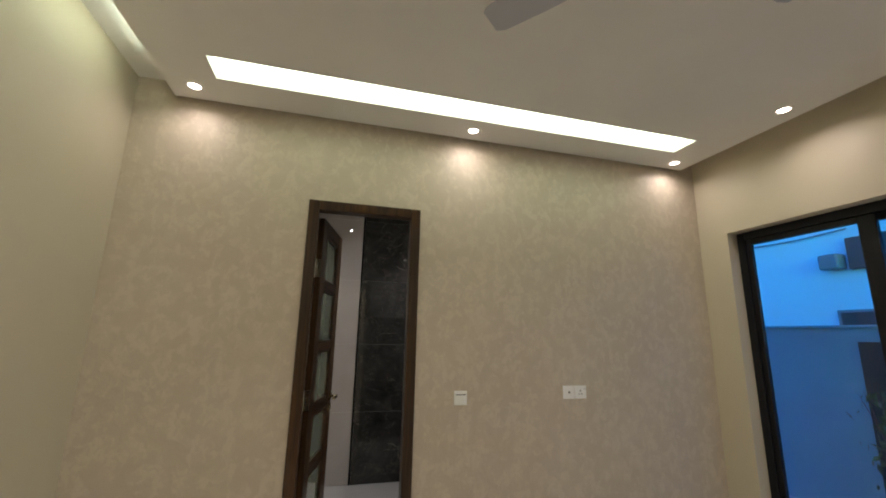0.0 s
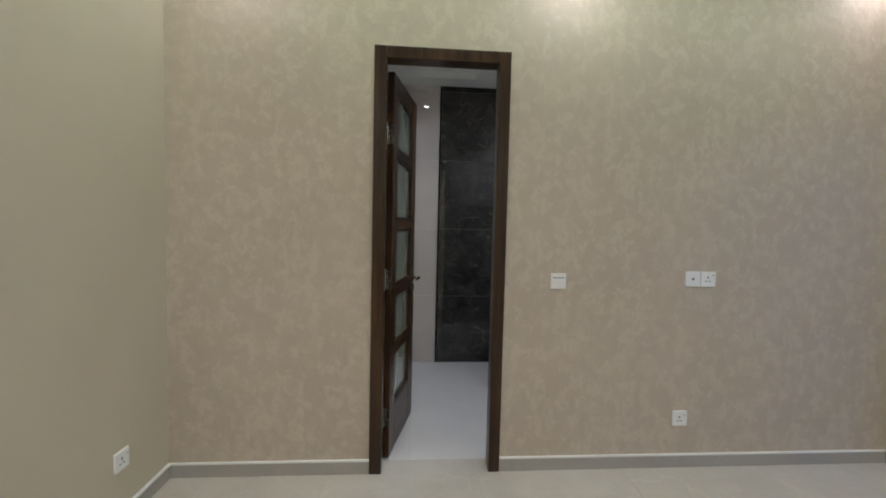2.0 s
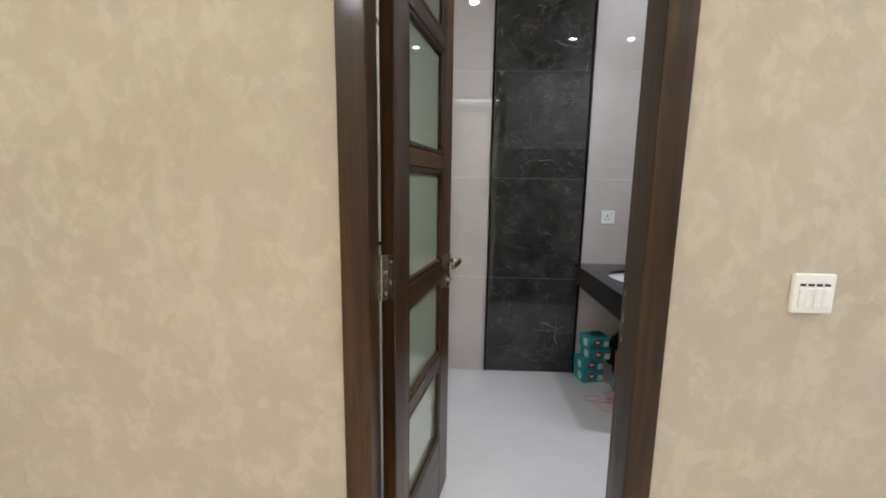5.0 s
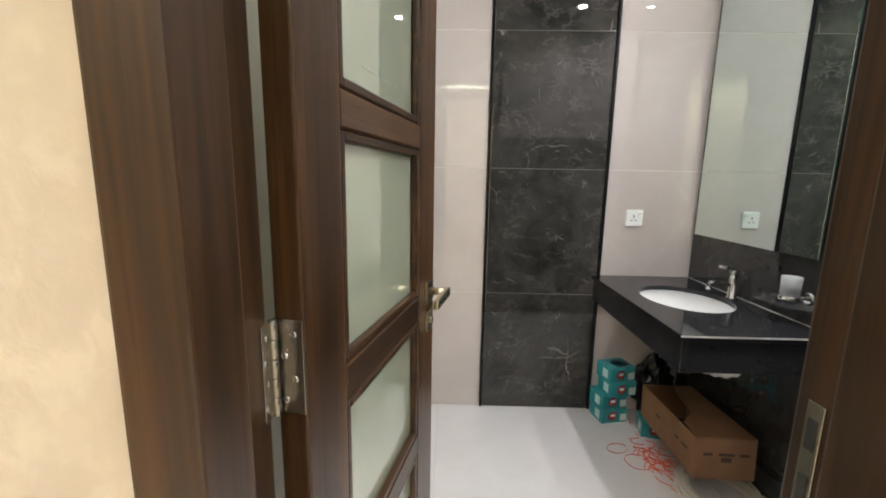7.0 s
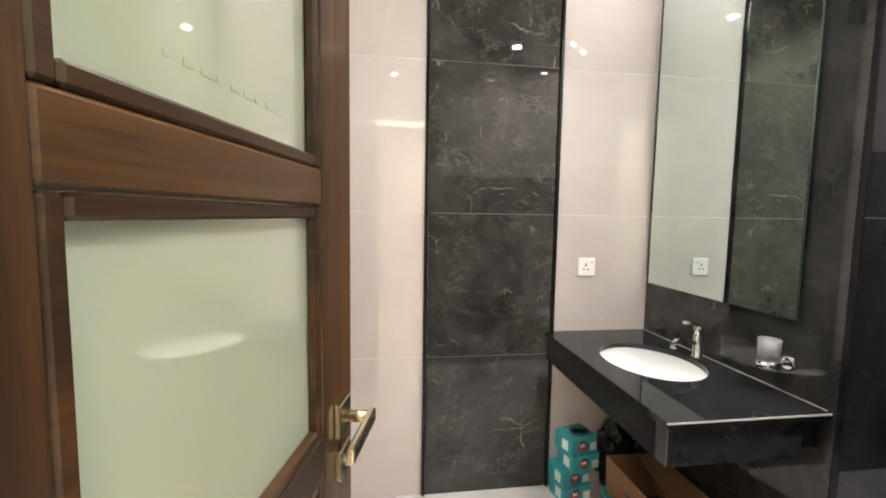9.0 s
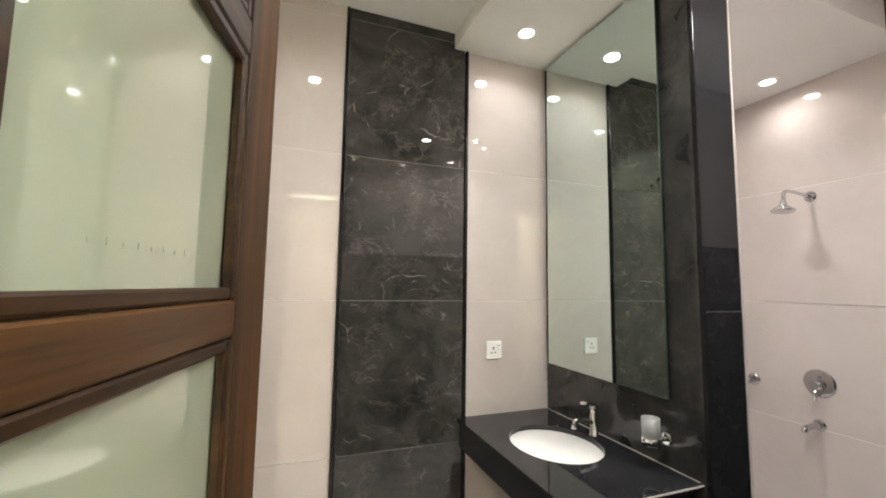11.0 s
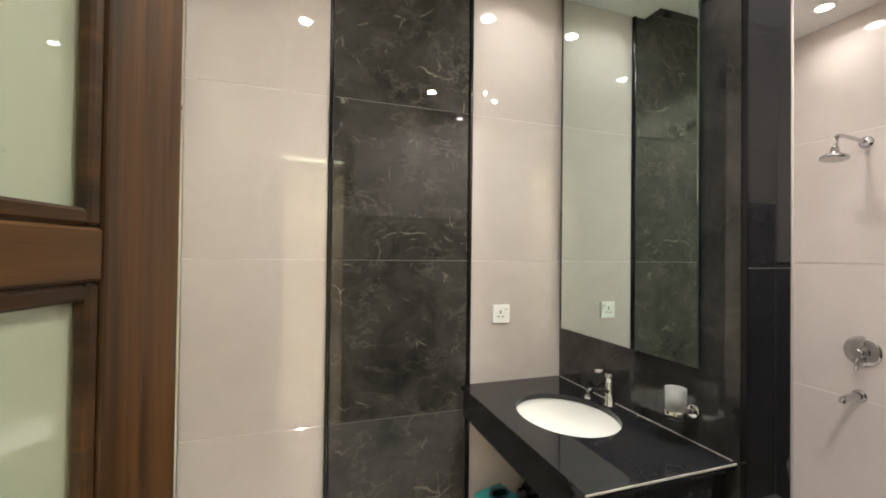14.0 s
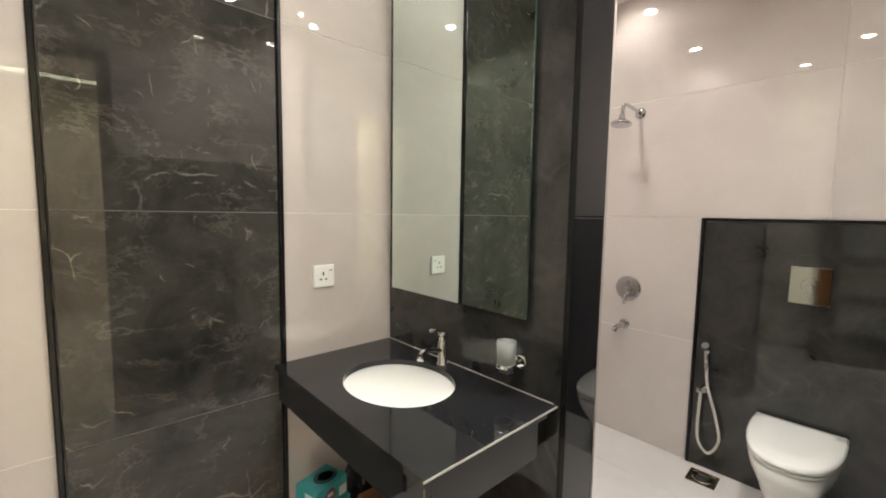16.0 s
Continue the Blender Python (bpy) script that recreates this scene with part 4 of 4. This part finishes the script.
XK = XW - 0.013          # face of the black panel behind the toilet
fp = thing("flush_plate", "square polished chrome toilet flush plate", "flush plate", pose(XK, 3.163, 1.045))
part("plate", B(-0.010, -0.0005, -0.072, 0.072, -0.086, 0.086, bevel=0.003), M_CHROME, fp)
part("button", lathe(bmesh.new(), [(0.032, 0.0), (0.032, 0.004), (0.028, 0.006)], pose(-0.010, 0.0, 0.0, 0, -90, 0), 32), M_CHROME, fp)
part("small_button", lathe(bmesh.new(), [(0.017, 0.0), (0.017, 0.003), (0.014, 0.005)], pose(-0.016, 0.0, -0.006, 0, -90, 0), 24), M_CHROME, fp)

wc = thing("toilet", "white wall-hung toilet with a closed lid", "toilet", pose(XK, 3.152, -0.028))


def pan_ring(length, half, z, n=40, back=0.0):
    """D-shaped outline: straight at the wall, round in front."""
    pts = []
    for k in range(n):
        t = -math.pi / 2 + math.pi * k / (n - 1)
        e = 0.72
        cx, sx = math.cos(t), math.sin(t)
        pts.append((-back - (length - back) * abs(cx) ** e, half * math.copysign(abs(sx) ** 0.8, sx), z))
    return pts


def loft(rings):
    bm = bmesh.new()
    vs = [[bm.verts.new(p) for p in r] for r in rings]
    for a, b in zip(vs, vs[1:]):
        for k in range(len(a)):
            j = (k + 1) % len(a)
            bm.faces.new((a[k], a[j], b[j], b[k])).smooth = True
    bm.faces.new(vs[0][::-1])
    bm.faces.new(vs[-1])
    return bm


part("pan", loft([pan_ring(0.25, 0.078, 0.075), pan_ring(0.28, 0.09, 0.085), pan_ring(0.32, 0.105, 0.15), pan_ring(0.39, 0.13, 0.25), pan_ring(0.455, 0.155, 0.33), pan_ring(0.47, 0.161, 0.375), pan_ring(0.46, 0.157, 0.388)]), M_CERAMIC, wc)
part("seat", loft([pan_ring(0.465, 0.159, 0.390, back=0.03), pan_ring(0.472, 0.164, 0.393, back=0.03), pan_ring(0.472, 0.164, 0.402, back=0.03), pan_ring(0.467, 0.160, 0.405, back=0.03)]), M_CERAMIC, wc)
part("lid", loft([pan_ring(0.470, 0.162, 0.407, back=0.025), pan_ring(0.477, 0.167, 0.411, back=0.025), pan_ring(0.476, 0.166, 0.424, back=0.025), pan_ring(0.46, 0.156, 0.434, back=0.03), pan_ring(0.37, 0.115, 0.437, back=0.06)]), M_CERAMIC, wc)

bs = thing("bidet_sprayer", "chrome hand bidet sprayer with a looped metal hose", "bidet sprayer", pose(XK, 3.530, 0.442))
part("valve", lathe(bmesh.new(), [(0.022, 0.0), (0.022, 0.006), (0.013, 0.010), (0.013, 0.05)], pose(-0.0005, 0, 0, 0, -90, 0)), M_CHROME, bs)
part("valve_handle", lathe(bmesh.new(), [(0.014, 0.0), (0.016, 0.01), (0.014, 0.022)], pose(-0.04, 0.012, -0.008, -90, 0, 0), 16), M_CHROME, bs)
part("bracket", B(-0.03, -0.0005, -0.012, 0.012, 0.12, 0.15, bevel=0.003), M_CHROME, bs)
part("hand_spray", tube(bmesh.new(), spline([(-0.035, -0.002, 0.105), (-0.034, 0, 0.17), (-0.036, 0.002, 0.215), (-0.062, 0.006, 0.245)], 6), lambda t: 0.012 + 0.006 * t, 12), M_CHROME, bs)
part("trigger", tube(bmesh.new(), [(-0.04, 0, 0.20), (-0.058, 0, 0.175), (-0.056, 0, 0.15)], 0.004, 8), M_CHROME, bs)
hose = spline([(-0.035, -0.002, 0.105), (-0.035, -0.012, 0.02), (-0.035, -0.055, -0.13), (-0.037, -0.078, -0.25), (-0.037, -0.036, -0.335), (-0.037, 0.012, -0.29), (-0.037, 0.022, -0.2), (-0.04, 0.018, -0.08), (-0.04, 0.016, -0.016)], 14)
part("hose", tube(bmesh.new(), hose, lambda t: 0.0075 + 0.0007 * math.sin(t * 700), 8), M_HOSE, bs, "ribbed pale metal hose")

fd = thing("floor_drain", "square steel floor drain set in the tiles", "drain", pose(2.656, 3.493, 0.0, 0, 0, 2))
bm = bmesh.new()
for r in ((-0.065, 0.065, -0.065, -0.05), (-0.065, 0.065, 0.05, 0.065), (-0.065, -0.05, -0.0499, 0.0499), (0.05, 0.065, -0.0499, 0.0499)):
    box(bm, *r, 0.0003, 0.004)
part("rim", bm, M_BRASSY, fd)
part("tray", B(-0.0498, 0.0498, -0.0498, 0.0498, 0.0003, 0.0014), M_BRASSY, fd)
part("well", lathe(bmesh.new(), [(0.001, 0.0016), (0.030, 0.0016), (0.030, 0.0022), (0.001, 0.0022)], n=24), M_DARK, fd)
part("grate", lathe(bmesh.new(), [(0.0305, 0.0016), (0.045, 0.0016), (0.045, 0.0038), (0.0305, 0.0038), (0.0305, 0.0016)], n=24), M_STEEL, fd)

# ---------------------------------------------------------------- wardrobe
wd = thing("wardrobe", "cream laminate built-in wardrobe with black bar handles", "wardrobe", pose(XC, YE, 0))
WDY = (-0.0025, -0.442, -0.85, -1.26, -1.70)
part("carcass", B(-0.55, -0.022, -1.70, -0.002, 0.0, 2.715), M_CREAM, wd)
for k, (a, b) in enumerate(zip(WDY, WDY[1:])):
    d = part("door", B(-0.020, 0, b + 0.0015, a - 0.0015, 0.06, 1.878, bevel=0.0015), M_CREAM, wd)
    part("top_door", B(-0.020, 0, b + 0.0015, a - 0.0015, 1.897, 2.70, bevel=0.0015), M_CREAM, wd)
    part("gap_strip", B(-0.0215, -0.004, b + 0.0005, a - 0.0005, 1.879, 1.896), M_BLACKMETAL, wd, "black strip in the gap between lower and upper doors")
    hy = b + 0.106 if k % 2 == 0 else a - 0.111
    part("handle", boxes((0.022, 0.034, hy - 0.006, hy + 0.006, 0.902, 1.084), (0.0003, 0.0219, hy - 0.005, hy + 0.005, 0.92, 0.932), (0.0003, 0.0219, hy - 0.005, hy + 0.005, 1.054, 1.066), bevel=0.001), M_BLACKMETAL, d, "black metal bar handle")
    part("lock", lathe(bmesh.new(), [(0.008, 0.0), (0.008, 0.004), (0.006, 0.005)], pose(0.0003, hy - 0.065 if k % 2 == 0 else hy + 0.065, 1.196, 0, 90, 0), 16), M_STEEL, d)

# ---------------------------------------------------------------- tiles, one by one
mesh_store = {}


def slab_mesh(name, w, h, d, material):
    """Thin bevelled slab: x along the wall, z up, its face at y = -d."""
    key = (round(w, 4), round(h, 4), round(d, 4), material.name)
    if key not in mesh_store:
        mesh_store[key] = finish(name, B(0, w, -d, 0, 0, h, bevel=0.0008), material)
    return mesh_store[key]


def tile(parent, x, y, z, w, h, d, turn, material, name="tile"):
    ob = new(name, slab_mesh(name, w, h, d, material))
    ob.parent = parent
    ob.matrix_basis = pose(x, y, z, 0, 0, turn)
    return ob


G = 0.003


def joint(parent, a, b, face, turn, z, depth, material):
    """Grout in a level joint, a little back from the tiles."""
    d = depth - 0.0008
    if turn == 0:
        ob = new("grout_line", slab_mesh("grout_line", b - a, G, d, material))
        ob.matrix_basis = pose(a, face + depth, z - G / 2)
    elif turn == 180:
        ob = new("grout_line", slab_mesh("grout_line", b - a, G, d, material))
        ob.matrix_basis = pose(b, face - depth, z - G / 2, 0, 0, 180)
    else:
        ob = new("grout_line", slab_mesh("grout_line", b - a, G, d, material))
        ob.matrix_basis = pose(face + depth, b, z - G / 2, 0, 0, -90)
    ob.parent = parent


def course(parent, spans, face, turn, rows, material, depth=0.008, name="tile"):
    """Rows of tiles on a wall. turn 0 faces -y, 180 faces +y, -90 faces -x."""
    for a, b in spans:
        for z in rows[1:-1]:
            joint(parent, a, b, face, turn, z, depth, M_GROUT if material is M_TILE else M_DARKGROUT)
        for z0, z1 in zip(rows, rows[1:]):
            w, h = b - a - G, z1 - z0 - G
            if turn == 0:
                tile(parent, a + G / 2, face + depth, z0 + G / 2, w, h, depth, 0, material, name)
            elif turn == 180:
                tile(parent, b - G / 2, face - depth, z0 + G / 2, w, h, depth, 180, material, name)
            else:
                tile(parent, face + depth, b - G / 2, z0 + G / 2, w, h, depth, -90, material, name)


PB0, PB1 = 0.256, 0.883     # black strip on the end wall
course(bath_n, ((XC, PB0),), YE, 0, ROWS_Z, M_TILE)
course(bath_n, ((PB1, XM + 0.012), (XP - 0.012, XW)), YE, 0, ROWS_Z[:-1], M_TILE)
course(bath_n, ((PB0 + 0.016, PB1 - 0.016),), YE - 0.004, 0, ROWS_Z, M_BLACK, 0.012, "marble_tile")
for x, zt in ((PB0, BC - 0.001), (PB1 - 0.015, BD - 0.001)):
    part("edge_trim", B(x, x + 0.015, YE - 0.016, YE + 0.007, 0, zt, bevel=0.003), M_TRIM, bath_n, "black metal edge trim")
course(bath_e, ((YI + 0.005, 3.120), (3.120, YE - 0.001)), XW, -90, (1.345, 2.006, 2.672, 2.73), M_TILE)
course(bath_e, ((3.612, YE - 0.001),), XW, -90, (0.0, 0.672, 1.345), M_TILE)
course(bath_e, ((YI + 0.005, 3.590),), XK, -90, (0.0, 1.329), M_BLACK_PLAIN, 0.016, "marble_tile")
part("edge_trim", B(XK - 0.003, XW + 0.007, 3.591, 3.608, 0, 1.345, bevel=0.002), M_TRIM, bath_e, "black metal edge trim")
part("edge_trim", B(XK - 0.003, XW + 0.007, YI + 0.005, 3.5905, 1.3295, 1.345, bevel=0.002), M_TRIM, bath_e, "black metal edge trim")
course(bath_s, ((DX1 + 0.001, 1.64), (1.64, XW)), YI + 0.004, 180, (1.68, 2.006, 2.672, 2.73), M_TILE)
course(bath_s, ((DX1 + 0.001, 1.64), (1.64, XK)), YI + 0.004, 180, (0.0, 1.340, 1.664), M_BLACK_PLAIN, name="marble_tile")
part("edge_trim", B(DX1 + 0.001, XK, YI - 0.004, YI + 0.008, 1.6645, 1.6795, bevel=0.002), M_TRIM, bath_s, "black metal edge trim")
course(bath_s, ((XC, DX0 - 0.001),), YI + 0.004, 180, ROWS_Z, M_TILE)
course(bath_s, ((DX0, DX1),), YI + 0.004, 180, (2.283, 2.672, 2.73), M_TILE)
course(core, ((YP + 0.016, YE),), XM, -90, (0.0, BD - 0.002), M_BLACK_PLAIN, 0.012, "marble_tile")
course(core, ((XM + 0.004, XP - 0.004),), YP, 0, (0.0, 1.340, BS - 0.002), M_GRANITE, 0.012, "marble_tile")
part("edge_trim", B(XM - 0.003, XM + 0.0035, YP - 0.003, YP + 0.014, 0, BS - 0.001, bevel=0.001), M_TRIM, core, "black metal edge trim")
part("edge_trim", B(XP - 0.0035, XP + 0.002, YP - 0.003, YE, 0, BS - 0.001, bevel=0.001), M_TILE, core, "pale tile edge")


def floor_tiles(name, x0, x1, y0, y1, sx, sy, ox, oy, bed, material, label):
    slab = solid(name, B(x0, x1, y0, y1, -0.12, -0.002), bed, label, "floor", "structure")
    xs = [x0] + [ox + k * sx for k in range(-20, 20) if x0 + 0.02 < ox + k * sx < x1 - 0.02] + [x1]
    ys = [y0] + [oy + k * sy for k in range(-20, 20) if y0 + 0.02 < oy + k * sy < y1 - 0.02] + [y1]
    for a, b in zip(xs, xs[1:]):
        for p, q in zip(ys, ys[1:]):
            key = (round(b - a, 4), round(q - p, 4), material.name)
            if key not in mesh_store:
                mesh_store[key] = finish("tile", B(0, b - a - G, 0, q - p - G, -0.008, 0, bevel=0.0008), material)
            t = new("tile", mesh_store[key])
            t.parent = slab
            t.location = (a + G / 2, p + G / 2, 0)
    return slab


floor_tiles("floor", XL - 0.05, XR + 0.22, YB - 0.05, 2.738, 0.82, 0.82, FBX, FBY, M_FLOORGROUT, M_FLOOR_BED, "cream polished stone-look floor tiles in the bedroom")
floor_tiles("floor_bath", XB0, XB1, 2.738, YE + 0.01, 1.2, 2.4, FTX, FTY, M_FLOORGROUT, M_FLOOR_BATH, "pale grey polished floor tiles in the bathroom")
